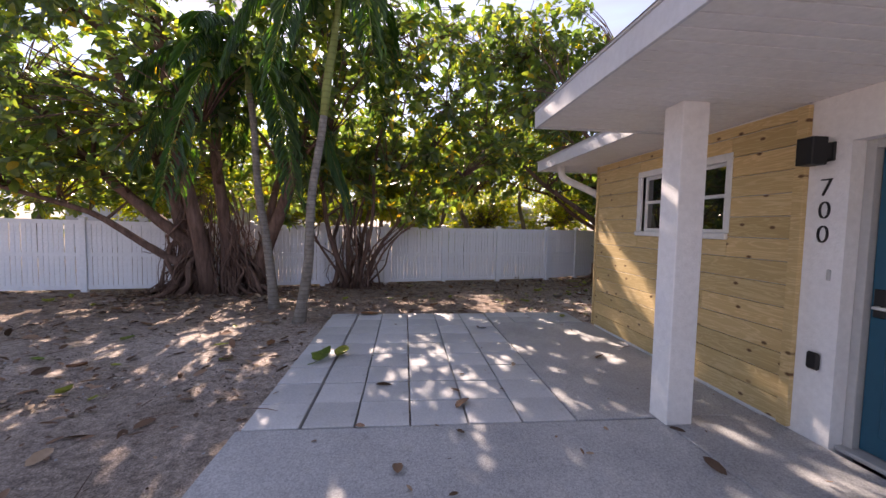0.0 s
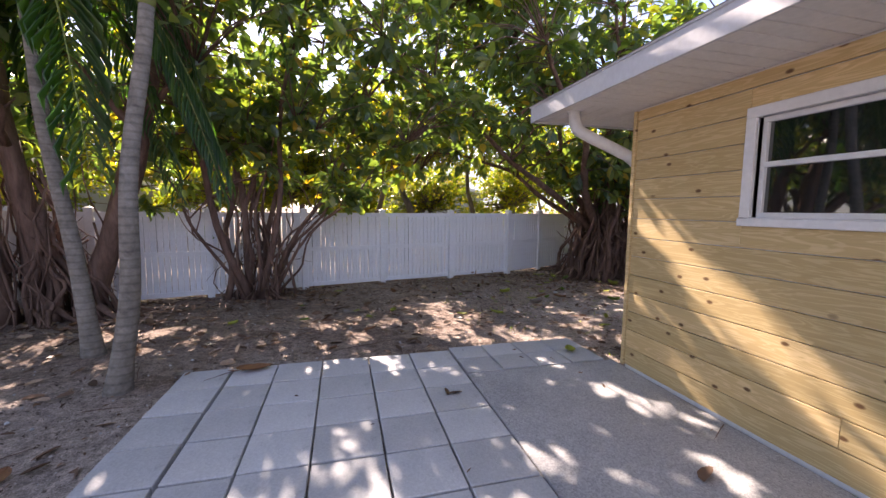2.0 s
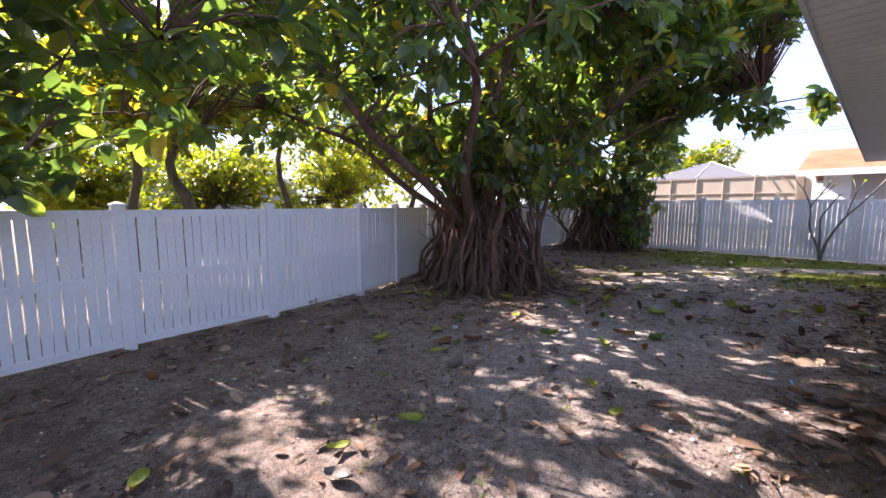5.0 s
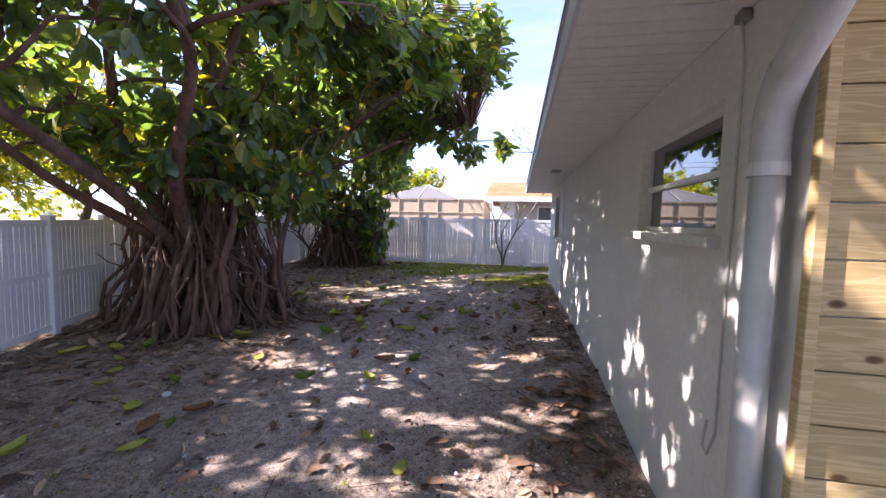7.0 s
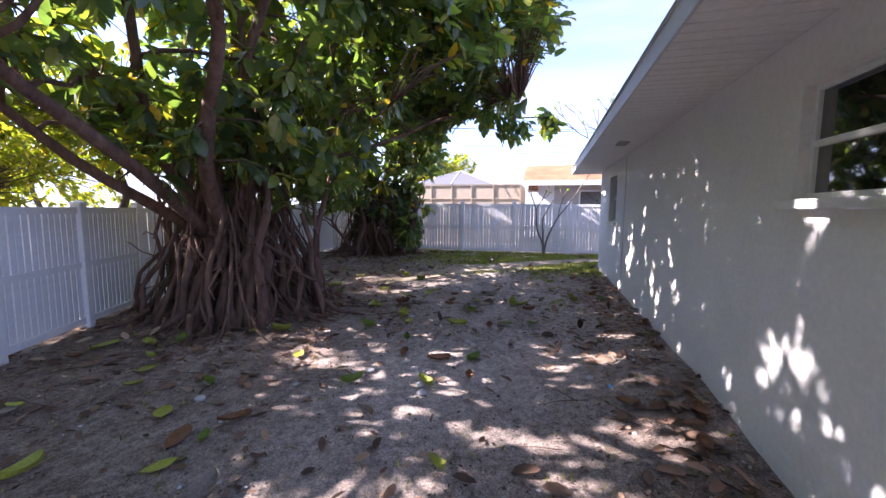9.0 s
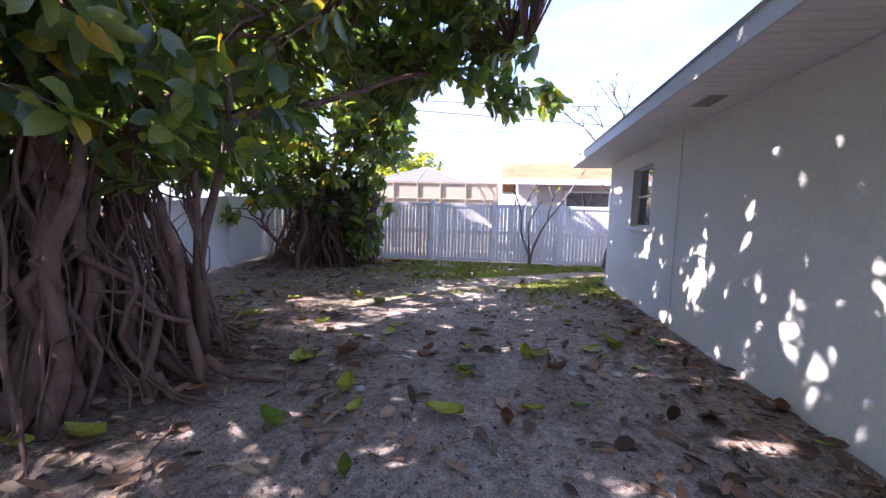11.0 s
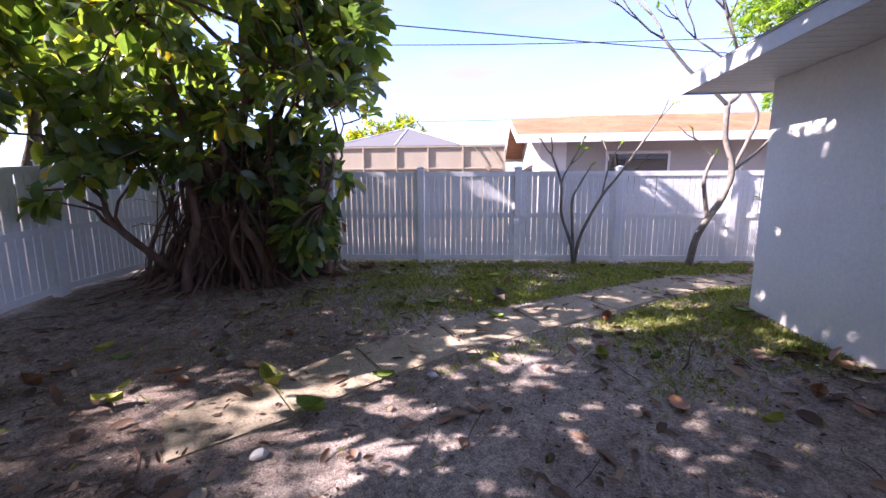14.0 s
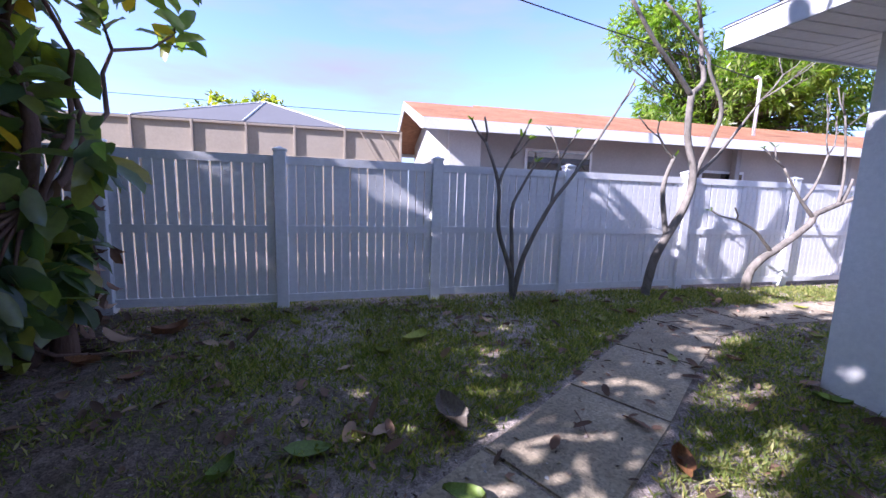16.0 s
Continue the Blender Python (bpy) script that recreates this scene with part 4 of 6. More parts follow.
fig_tree("many-stemmed rubber fig bush rooted beside the fence", (-1.35, 10.95),
         [((-1.5, 10.9, -0.3), (-2.9, 10.3, 4.4), 0.09, 0.2), ((-1.5, 11.0, -0.3), (-2.1, 10.6, 5.6), 0.08, 0.1), ((-1.3, 10.9, -0.3), (-0.2, 9.8, 5.2), 0.07, 0.2),
          ((-1.2, 11.0, -0.3), (1.3, 10.2, 4.2), 0.06, 0.3), ((-1.1, 11.0, -0.3), (0.5, 10.7, 2.7), 0.045, 0.1), ((-1.2, 10.9, -0.3), (0.9, 10.4, 2.3), 0.04, 0.1), ((-1.6, 10.9, -0.3), (-2.9, 10.5, 2.3), 0.045, 0.1),
          ((-1.4, 10.9, -0.3), (-0.9, 10.4, 3.4), 0.05, 0.1), ((-1.4, 11.0, -0.3), (0.3, 12.2, 6.8), 0.06, 0.2), ((-1.1, 10.9, -0.3), (0.4, 10.5, 1.7), 0.03, 0.05), ((-1.5, 10.9, -0.3), (-2.5, 10.5, 1.6), 0.03, 0.05), ((-1.2, 10.85, -0.3), (-0.1, 10.2, 2.0), 0.035, 0.05), ((-1.45, 10.85, -0.3), (-1.9, 10.2, 2.4), 0.035, 0.05)],
         [((-0.6, 10.6, 5.0), (3.2, 2.6, 2.4), 300), ((1.2, 10.3, 3.4), (2.0, 1.4, 1.0), 120), ((-1.6, 10.6, 3.0), (1.8, 0.9, 0.8), 80), ((0.5, 12.4, 7.2), (2.2, 1.5, 1.3), 80), ((0.2, 10.5, 1.9), (0.5, 0.4, 0.5), 14)], 26, 12, (0.75, 0.40), keep_out=over_house)
fig_tree("huge rubber fig with curtain of aerial roots beside fence", (7.55, 12.0),
         [((7.1, 12.1, 0.9), (2.2, 11.0, 3.9), 0.11, 0.2), ((7.0, 12.3, 1.0), (3.2, 12.6, 3.0), 0.09, 0.3), ((7.2, 11.9, 0.8), (4.0, 9.4, 4.6), 0.13, 0.3), ((7.1, 12.2, 1.1), (4.2, 11.4, 5.4), 0.10, 0.2), ((7.1, 12.4, 1.4), (3.3, 13.2, 6.8), 0.09, 0.2), ((7.5, 11.8, 0.8), (5.6, 9.6, 5.6), 0.11, 0.3),
          ((7.6, 12.2, -0.3), (7.2, 11.4, 6.6), 0.20, 0.2), ((7.9, 11.8, 1.4), (9.4, 9.8, 5.2), 0.08, 0.6), ((8.0, 12.2, 1.6), (11.2, 9.9, 4.2), 0.07, 0.8), ((8.1, 11.6, 2.0), (12.4, 7.1, 3.75), 0.05, 0.35), ((8.0, 12.4, -0.3), (10.2, 12.6, 5.4), 0.14, 0.3), ((8.0, 10.85, -0.25), (8.1, 10.6, 3.6), 0.075, 0.0), ((8.15, 11.0, -0.25), (8.0, 10.9, 3.2), 0.055, 0.0)],
         [((6.6, 11.8, 4.9), (4.4, 3.0, 2.6), 430), ((3.2, 10.8, 4.1), (2.8, 2.2, 1.6), 105), ((7.4, 11.4, 2.5), (2.3, 1.8, 1.0), 240), ((10.0, 9.0, 5.8), (2.0, 1.2, 0.9), 100), ((11.6, 8.6, 5.0), (0.9, 0.7, 0.6), 24), ((9.6, 10.4, 4.4), (2.2, 1.8, 1.5), 150), ((9.4, 12.5, 3.5), (2.3, 1.7, 1.6), 150), ((10.4, 11.6, 3.0), (0.9, 0.8, 0.5), 25), ((4.0, 12.0, 5.6), (3.0, 2.0, 1.8), 110), ((3.2, 13.4, 7.2), (2.8, 1.5, 1.5), 130), ((11.2, 9.7, 3.7), (0.9, 0.8, 0.7), 60), ((9.2, 8.6, 4.6), (2.2, 1.2, 1.0), 115), ((8.3, 8.3, 4.3), (1.8, 0.8, 0.7), 50), ((9.3, 7.3, 4.8), (1.3, 0.5, 0.7), 60), ((10.6, 8.5, 3.8), (1.4, 0.9, 0.6), 55), ((11.6, 11.6, 5.0), (1.3, 1.2, 1.0), 60), ((12.0, 10.4, 4.4), (1.0, 0.9, 0.8), 55), ((5.2, 13.3, 4.6), (2.6, 1.1, 2.0), 120), ((7.4, 9.9, 4.9), (1.9, 1.0, 0.9), 90), ((9.4, 10.9, 5.6), (2.0, 1.2, 0.8), 70), ((10.6, 12.8, 4.4), (1.7, 1.1, 1.5), 70), ((11.0, 13.2, 2.5), (1.6, 0.6, 0.7), 55), ((3.0, 12.9, 3.3), (2.2, 0.8, 1.0), 40), ((3.4, 10.6, 6.6), (2.2, 1.8, 1.1), 110), ((11.2, 7.8, 3.25), (0.4, 0.35, 0.35), 9), ((12.5, 7.1, 3.6), (0.45, 0.3, 0.35), 10)], 235, 13, (1.45, 1.6), keep_out=over_house, dy=DY, per=9, size=(0.19, 0.30))
corner_fig = fig_tree("rubber fig filling the fence corner with red-brown roots", (14.0, 12.6),
         [((14.0, 12.6, -0.1), (13.8, 12.4, 2.8), 0.26, 0.0), ((13.8, 12.9, -0.1), (13.5, 12.5, 2.6), 0.18, 0.0), ((14.0, 12.6, 0.8), (13.2, 11.2, 4.4), 0.10, 0.3), ((14.1, 12.5, -0.1), (14.6, 11.4, 4.3), 0.12, 0.3), ((13.9, 12.7, -0.1), (12.3, 12.6, 4.2), 0.12, 0.3), ((14.3, 12.3, -0.1), (14.6, 11.5, 2.9), 0.09, 0.2), ((13.6, 13.1, -0.1), (12.4, 13.3, 1.5), 0.07, 0.1), ((14.5, 11.5, -0.1), (14.7, 11.2, 2.2), 0.07, 0.0), ((14.45, 11.25, -0.1), (14.3, 11.3, 2.6), 0.09, 0.0), ((14.65, 11.4, -0.1), (14.5, 11.1, 2.2), 0.05, 0.0), ((14.3, 11.4, -0.1), (14.6, 11.5, 2.5), 0.06, 0.0)],
         [((13.6, 12.2, 3.6), (2.5, 2.2, 2.3), 285), ((14.9, 11.1, 4.4), (0.6, 0.6, 0.8), 40), ((14.4, 11.3, 3.7), (1.0, 0.9, 1.3), 90), ((14.25, 11.35, 0.75), (0.5, 0.4, 0.45), 45), ((13.7, 11.3, 0.75), (0.5, 0.35, 0.45), 40), ((14.2, 10.9, 3.7), (1.0, 0.8, 1.1), 90), ((14.3, 11.7, 1.5), (0.7, 0.7, 1.0), 100), ((12.7, 12.8, 2.2), (1.3, 1.0, 0.9), 70)], 130, 14, (0.9, 1.25), low=1.0, keep_out=over_house, dy=DY, per=8, size=(0.20, 0.32))


def build_dry_leaves():
    """A hanging bunch of dead brown leaves on the outer roots of the corner fig."""
    rng = np.random.default_rng(61)
    n = 110
    o = np.array(corner_fig.matrix_basis.translation)
    P = np.stack([rng.normal(14.75, 0.10, n), rng.normal(11.48, 0.12, n), rng.uniform(0.05, 1.35, n)], 1) - o
    A = np.stack([rng.normal(size=n) * 0.5, rng.normal(size=n) * 0.5, -rng.uniform(0.3, 1.2, n)], 1)
    N = rng.normal(size=(n, 3))
    L = rng.uniform(0.12, 0.26, n)
    leaf_batch("dry_leaves", P, N, A, L, L * 0.42, LITTER, corner_fig, fold=0.6, droop=0.35, label="hanging dead reddish brown leaves")


build_dry_leaves()


def palm(label, foot, head, green, seed, fronds=16):
    rr, rng = random.Random(seed), np.random.default_rng(seed)
    t = thing("palm_tree", *foot, label, "palm tree")
    h = Vector(head) - Vector(foot)
    pts = arc((0, 0, -0.1), h * green, 0.0, 0.05, rr, 16)
    part("trunk", Shape().tube(pts, [0.105 - 0.045 * (i / 16) ** 0.5 + 0.03 * max(0, 1 - i / 2) for i in range(17)], 12, 0.02, seed), PALM_BARK, t, smooth=True)
    top = arc(h * green, h, 0.0, 0.02, rr, 6)
    part("crownshaft", Shape().tube(top, [0.066, 0.072, 0.07, 0.062, 0.055, 0.045, 0.03], 12), PALM_GREEN, t, "smooth green palm crownshaft", smooth=True)
    for k in range(fronds):
        az = 2.4 * k + rr.uniform(-0.3, 0.3)
        rise, length = rr.uniform(-0.1, 0.9), rr.uniform(2.0, 2.7)
        rach, n = [], 14
        for i in range(n + 1):
            u = i / n
            out = length * (u - 0.22 * u * u)
            z = length * (0.75 * rise * u - (0.55 + 0.5 * (1 - rise)) * u * u)
            rach.append(h + Vector((math.cos(az) * out, math.sin(az) * out, z)))
        fr = part("frond", Shape().tube(rach, taper(0.018, 0.004, n), 5), PALM_GREEN, t, smooth=True)
        P, A, N, L = [], [], [], []
        for i in range(2, n):
            for sub in (0, 0.25, 0.5, 0.75):
                p = rach[i].lerp(rach[i + 1], sub)
                d = (rach[i + 1] - rach[i]).normalized()
                side = d.cross(Vector((0, 0, 1))).normalized()
                for s in (-1, 1):
                    al = side * s * 0.75 + d * 0.6 + Vector((0, 0, rr.uniform(-0.75, -0.1)))
                    P.append(p), A.append(al), N.append(Vector((0, 0, 1)) + side * s * 0.3), L.append(rr.uniform(0.42, 0.62) * math.sin(math.pi * (0.15 + 0.8 * i / n)) ** 0.5)
        L = np.array(L)
        leaf_batch("frond_blade", np.array(P), np.array(N), np.array(A), L, np.full(len(L), 0.036), PALM_LEAF, fr, droop=0.3, fold=0.4)


palm("slender palm with ringed grey trunk and drooping fronds", (-2.48, 7.75, -0.22), (-3.05, 7.95, 4.6), 0.86, 21)
palm("slender leaning palm with pale ringed trunk", (-1.76, 6.65, -0.22), (-1.08, 6.85, 5.8), 0.58, 22)


# ---- frangipani trees by the east fence ----
def frangipani(label, base, stems, seed, depth=3, spread=0.6):
    """A bare tree of blunt forking branches: stems are lists of points from the ground."""
    rr = random.Random(seed)
    bz = ground_z(*base)
    t = thing("frangipani_tree", base[0], base[1], bz, label, "tree")
    tips = []

    def fork(p, d, r, n):
        if n == 0:
            tips.append((p, d))
            return
        for k in range(rr.choice((2, 2, 3))):
            nd = (d + Vector((rr.uniform(-1, 1), rr.uniform(-1, 1), rr.uniform(-0.25, 0.5))) * spread).normalized()
            q = p + nd * rr.uniform(0.2, 0.32) * (1 + 0.45 * n)
            mid = p.lerp(q, 0.5) + Vector((rr.uniform(-0.03, 0.03), rr.uniform(-0.03, 0.03), -0.02))
            part("branch", Shape().tube([p - d * 0.01, mid, q, q + nd * 0.02], [r * 0.9, r * 0.72, r * 0.75, r * 0.35], 7, 0.06, seed), PLUM_BARK, t, smooth=True)
            fork(q, nd, r * 0.68, n - 1)

    for pts, r0, r1, forks in stems:
        pts = [Vector(p) for p in pts]
        fine = []
        for i in range(len(pts) - 1):
            a, b, c, d = pts[max(i - 1, 0)], pts[i], pts[i + 1], pts[min(i + 2, len(pts) - 1)]
            for k in range(4):
                u = k / 4
                fine.append(0.5 * ((2 * b) + (c - a) * u + (2 * a - 5 * b + 4 * c - d) * u * u + (3 * b - a - 3 * c + d) * u ** 3))
        fine.append(pts[-1])
        part("stem", Shape().tube(fine, taper(r0, r1, len(fine) - 1), 9, 0.06, seed), PLUM_BARK, t, smooth=True)
        if forks:
            fork(fine[-1], (fine[-1] - fine[-3]).normalized(), r1, forks)
        else:
            tips.append((fine[-1], (fine[-1] - fine[-3]).normalized()))
    P, A, N, L = [], [], [], []
    for p, d in tips:
        for _ in range(rr.choice((0, 2, 3, 4))):
            P.append(p), A.append(d + Vector((rr.uniform(-1, 1), rr.uniform(-1, 1), rr.uniform(-0.2, 0.8)))), N.append(Vector((rr.uniform(-1, 1), rr.uniform(-1, 1), 1))), L.append(rr.uniform(0.05, 0.13))
    if P:
        L = np.array(L)
        leaf_batch("young_leaves", np.array(P), np.array(N), np.array(A), L, L * 0.35, MANGO_LEAF, t)
    return t


frangipani("small bare frangipani with upright forked stems by fence", (15.75, 7.17), [
    ([(0, 0, -0.05), (0, 0.03, 0.18), (-0.02, 0.08, 0.43), (-0.04, 0.26, 0.91), (-0.03, 0.29, 1.48), (0, 0.47, 1.99)], 0.044, 0.018, 1),
    ([(-0.03, 0.29, 1.46), (-0.02, 0.24, 1.62), (0.02, 0.13, 1.81)], 0.02, 0.015, 1),
    ([(0, 0.02, 0.1), (0.02, 0.05, 0.7), (0.03, 0.07, 1.18), (0.05, -0.05, 1.45), (0.04, -0.23, 1.78)], 0.034, 0.014, 0),
    ([(0, 0, 0.05), (-0.02, -0.11, 0.59), (-0.06, -0.41, 1.24), (-0.08, -0.72, 1.67), (-0.1, -1.27, 2.54)], 0.04, 0.015, 1),
    ([(-0.06, -0.42, 1.25), (-0.04, -0.46, 1.5), (0, -0.54, 1.82)], 0.02, 0.013, 1)], 31, spread=0.5)
frangipani("tall bare frangipani with pale leaning trunk by fence", (15.75, 5.18), [
    ([(0, 0, -0.05), (0, -0.04, 0.25), (-0.02, -0.13, 0.65), (-0.03, -0.45, 1.24), (-0.03, -0.55, 1.72), (0, -0.41, 2.24), (0, -0.4, 2.81)], 0.068, 0.042, 0),
    ([(0, -0.41, 2.75), (-0.05, -0.05, 3.05), (-0.1, 0.33, 3.34), (-0.12, 0.75, 3.81)], 0.036, 0.022, 3),
    ([(0, -0.4, 2.78), (0.05, -0.61, 2.98), (0.08, -0.56, 3.3), (0.1, -0.53, 3.66)], 0.04, 0.024, 3),
    ([(-0.02, -0.24, 0.85), (0.04, -0.2, 1.2), (0.06, -0.17, 1.57), (0.05, -0.29, 1.96)], 0.042, 0.026, 0),
    ([(0.05, -0.27, 1.93), (0.04, -0.12, 2.05), (0.0, 0.03, 2.19)], 0.018, 0.013, 1),
    ([(-0.03, -0.54, 1.66), (-0.06, -0.73, 2.15), (-0.08, -0.83, 2.59), (-0.1, -0.55, 3.05), (-0.12, -0.42, 3.3), (-0.15, 0.27, 3.78)], 0.036, 0.016, 2),
    ([(-0.02, -0.6, 1.7), (0.03, -0.95, 1.98), (0.06, -1.31, 2.4), (0.08, -1.66, 2.83)], 0.028, 0.014, 2)], 32)
frangipani("low bare frangipani with sideways curving trunk by fence", (15.95, 3.19), [
    ([(0, 0, -0.05), (0, -0.01, 0.14), (0, -0.07, 0.33), (-0.02, -0.25, 0.52), (-0.03, -0.49, 0.66), (-0.04, -1.0, 1.03), (-0.04, -1.1, 1.2), (-0.02, -1.35, 1.29), (0, -1.67, 1.4)], 0.075, 0.038, 1),
    ([(-0.04, -1.06, 1.17), (-0.03, -0.9, 1.32), (-0.02, -0.74, 1.48), (0, -0.41, 1.9)], 0.036, 0.016, 1),
    ([(-0.02, -0.84, 1.4), (0, -1.02, 1.58), (0.02, -1.16, 1.81), (0.02, -1.26, 2.15)], 0.028, 0.015, 2),
    ([(0, -1.6, 1.38), (0.02, -1.66, 1.8), (0.03, -1.61, 2.24), (0.04, -1.5, 2.77)], 0.026, 0.014, 1),
    ([(-0.03, -0.37, 0.6), (-0.04, -0.18, 0.76), (-0.05, 0.04, 0.94), (-0.05, 0.41, 1.1)], 0.03, 0.015, 1)], 33)


# ---- beyond the fence ----
def far_tree(name, label, base, blobs, mat, seed, size, ratio, per=9, trunk=0.16):
    rr, rng = random.Random(seed), np.random.default_rng(seed)
    t = thing(name, base[0], base[1], -0.2, label, "tree")
    org = np.array([base[0], base[1], -0.2])
    cx, cy, cz = blobs[0][0]
    part("trunk", Shape().tube(arc((0, 0, -0.1), (cx - base[0], cy - base[1], cz - 0.5), 0.2, 0.2, rr, 8), taper(trunk, trunk * 0.4, 8), 8, 0.08, seed), FAR_BARK, t, smooth=True)
    pts = crown_points(blobs, rng)
    out = pts - np.array([cx, cy, cz - 1.0])
    out /= np.linalg.norm(out, axis=1, keepdims=True)
    tw = Shape()
    for p in pts[::6]:
        tw.tube([Vector((cx, cy, cz - 0.8)) - Vector(org), Vector(p) - Vector(org)], [0.05, 0.01], 4)
    tagged(part("twig_mass", tw.mesh("twig_mass", FAR_BARK, True), None, t), kind="stuff")
    P, N, A, L, W = rosettes(pts, out, rng, per, size, ratio)
    leaf_batch("leaves", P - org, N, A, L, W, mat, t, simple=True)


def bushy(x, y, z, r, n, seed):
    """Crown ellipsoids of uneven size about a middle, so that the outline is lumpy."""
    rr = random.Random(seed)
    out = [((x, y, z), (r * 0.62, r * 0.58, r * 0.6), int(n * 0.34))]
    for k in range(7):
        a, q = k * 0.9 + rr.uniform(-0.4, 0.4), rr.uniform(0.28, 0.52)
        out.append(((x + math.cos(a) * r * 0.68, y + math.sin(a) * r * 0.62, z + rr.uniform(-0.5, 0.55) * r), (r * q, r * q, r * q * rr.uniform(0.6, 0.95)), int(n * 0.095 * q / 0.4)))
    return out


far_tree("mango_tree", "big dense mango tree with drooping bright leaves", (25.5, -5.4), bushy(25.5, -5.4, 5.0, 5.3, 3000, 3), MANGO_LEAF, 41, (0.26, 0.4), 0.22, 12, 0.3)
for k, (x, y, r, z) in enumerate([(-13, 15.5, 3.2, 4.0), (-8.0, 16.5, 3.2, 4.0), (-3.0, 17.0, 3.2, 4.2), (1.8, 19.6, 3.2, 4.8), (2.4, 16.0, 2.1, 3.8), (11.8, 17.4, 2.3, 3.6), (-0.8, 15.6, 1.8, 2.8), (6.4, 21.0, 3.8, 5.6), (11.0, 19.5, 3.1, 4.2), (14.6, 16.6, 2.9, 4.2), (-18, 13, 3.4, 3.6), (-11, 21, 3.0, 2.8), (-5, 22, 2.6, 2.6), (0.5, 23.5, 2.6, 2.4), (5, 24.5, 2.8, 2.4), (9.5, 23, 2.6, 2.6)]):
    far_tree("garden_tree", "sunlit yellow-green garden tree behind the white fence", (x, y), bushy(x, y, z, r, 800, 50 + k), FAR_LEAF, 50 + k, (0.16, 0.26), 0.45)
for k, (x, y, r, z) in enumerate([(31, 15, 2.6, 3.9), (-22, 26, 5, 4.0), (-9, 31, 5, 4.2), (3, 33, 5, 4.2), (15, 30, 5, 4.0)]):
    far_tree("far_tree", "distant hazy green tree behind the houses", (x, y), bushy(x, y, z, r, 460, 70 + k), FAR_LEAF, 70 + k, (0.24, 0.4), 0.5)


def gable_house(name, label, x0, y0, x1, y1, eave, ridge, wall_mat, roof_mat, over=0.5, windows=()):
    """A low house with its ridge along y."""
    t = thing(name, (x0 + x1) / 2, (y0 + y1) / 2, -0.1, label, "house")
    ox, oy, oz = (x0 + x1) / 2, (y0 + y1) / 2, -0.1
    s = Shape()
    mx2 = (x0 + x1) / 2 - ox
    s.prism([(x0 - ox, 0), (x1 - ox, 0), (x1 - ox, eave - oz), (mx2, ridge - oz - 0.12), (x0 - ox, eave - oz)], "y", y0 - oy, y1 - oy)
    part("wall", s, wall_mat, t)
    k = (ridge - eave) / ((x1 - x0) / 2)
    e0 = eave - oz - over * k
    for sx in (-1, 1):
        hx = (x1 - x0) / 2
        part("roof", Shape().prism([(sx * (hx + over), e0), (0, ridge - oz), (0, ridge - oz + 0.1), (sx * (hx + over), e0 + 0.1)], "y", y0 - oy - over, y1 - oy + over), roof_mat, t)
        part("fascia", Shape().box(sx * (hx + over), y0 - oy - over, e0 - 0.1, sx * (hx + over + 0.03), y1 - oy + over, e0 + 0.09), FASCIA, t)
    for sy in (y0 - over, y1 + over):
        for sx in (-1, 1):
            hx = (x1 - x0) / 2
            part("barge_board", Shape().prism([(sx * (hx + over), e0 - 0.1), (0, ridge - oz - 0.1), (0, ridge - oz + 0.08), (sx * (hx + over), e0 + 0.08)], "y", sy - oy - 0.015, sy - oy + 0.015), FASCIA, t)
    for y, z0, w, h in windows:
        part("window", Shape().box(x0 - ox - 0.03, y - oy, z0 - oz, x0 - ox + 0.02, y - oy + w, z0 - oz + h, 0.01), FASCIA, t)
        part("pane", Shape().box(x0 - ox - 0.04, y - oy + 0.06, z0 - oz + 0.06, x0 - ox - 0.03, y - oy + w - 0.06, z0 - oz + h - 0.06), GLASS, t)
    return t


house = gable_house("neighbour_house", "low stucco house with orange shingle roof behind fence", 18.6, -14, 23.4, 7.48, 2.69, 3.40, NEIGHBOUR_WALL, ROOF_ORANGE, 0.6, ((4.4, 1.15, 1.5, 1.1), (0.5, 1.0, 1.2, 1.0)))
part("corner_wall", Shape().box(-2.46, 10.1, 0, -2.403, 10.74, 2.74, 0.004), FASCIA, house, "white painted corner wall")
for y in (4.1, 0.9):
    part("porch_post", Shape().box(-2.62, y, 0, -2.48, y + 0.13, 2.66, 0.008), METAL_VENT, house, "dark grey post")
part("ridge_cap", Shape().prism([(-0.14, 3.54), (0, 3.605), (0.14, 3.54), (0.14, 3.56), (0, 3.63), (-0.14, 3.56)], "y", -6.0, 9.6), ROOF_ORANGE, house)
gable_house("white_house", "pale house glimpsed between trees beyond the fence", -1.0, 29.0, 10.0, 37.0, 2.6, 4.0, NEIGHBOUR_WHITE, ROOF_GREY, 0.5)
gable_house("garden_house", "pale roofed house behind the northern garden", -19.0, 24.0, -8.0, 32.0, 2.5, 4.0, NEIGHBOUR_WHITE, ROOF_ORANGE, 0.5)


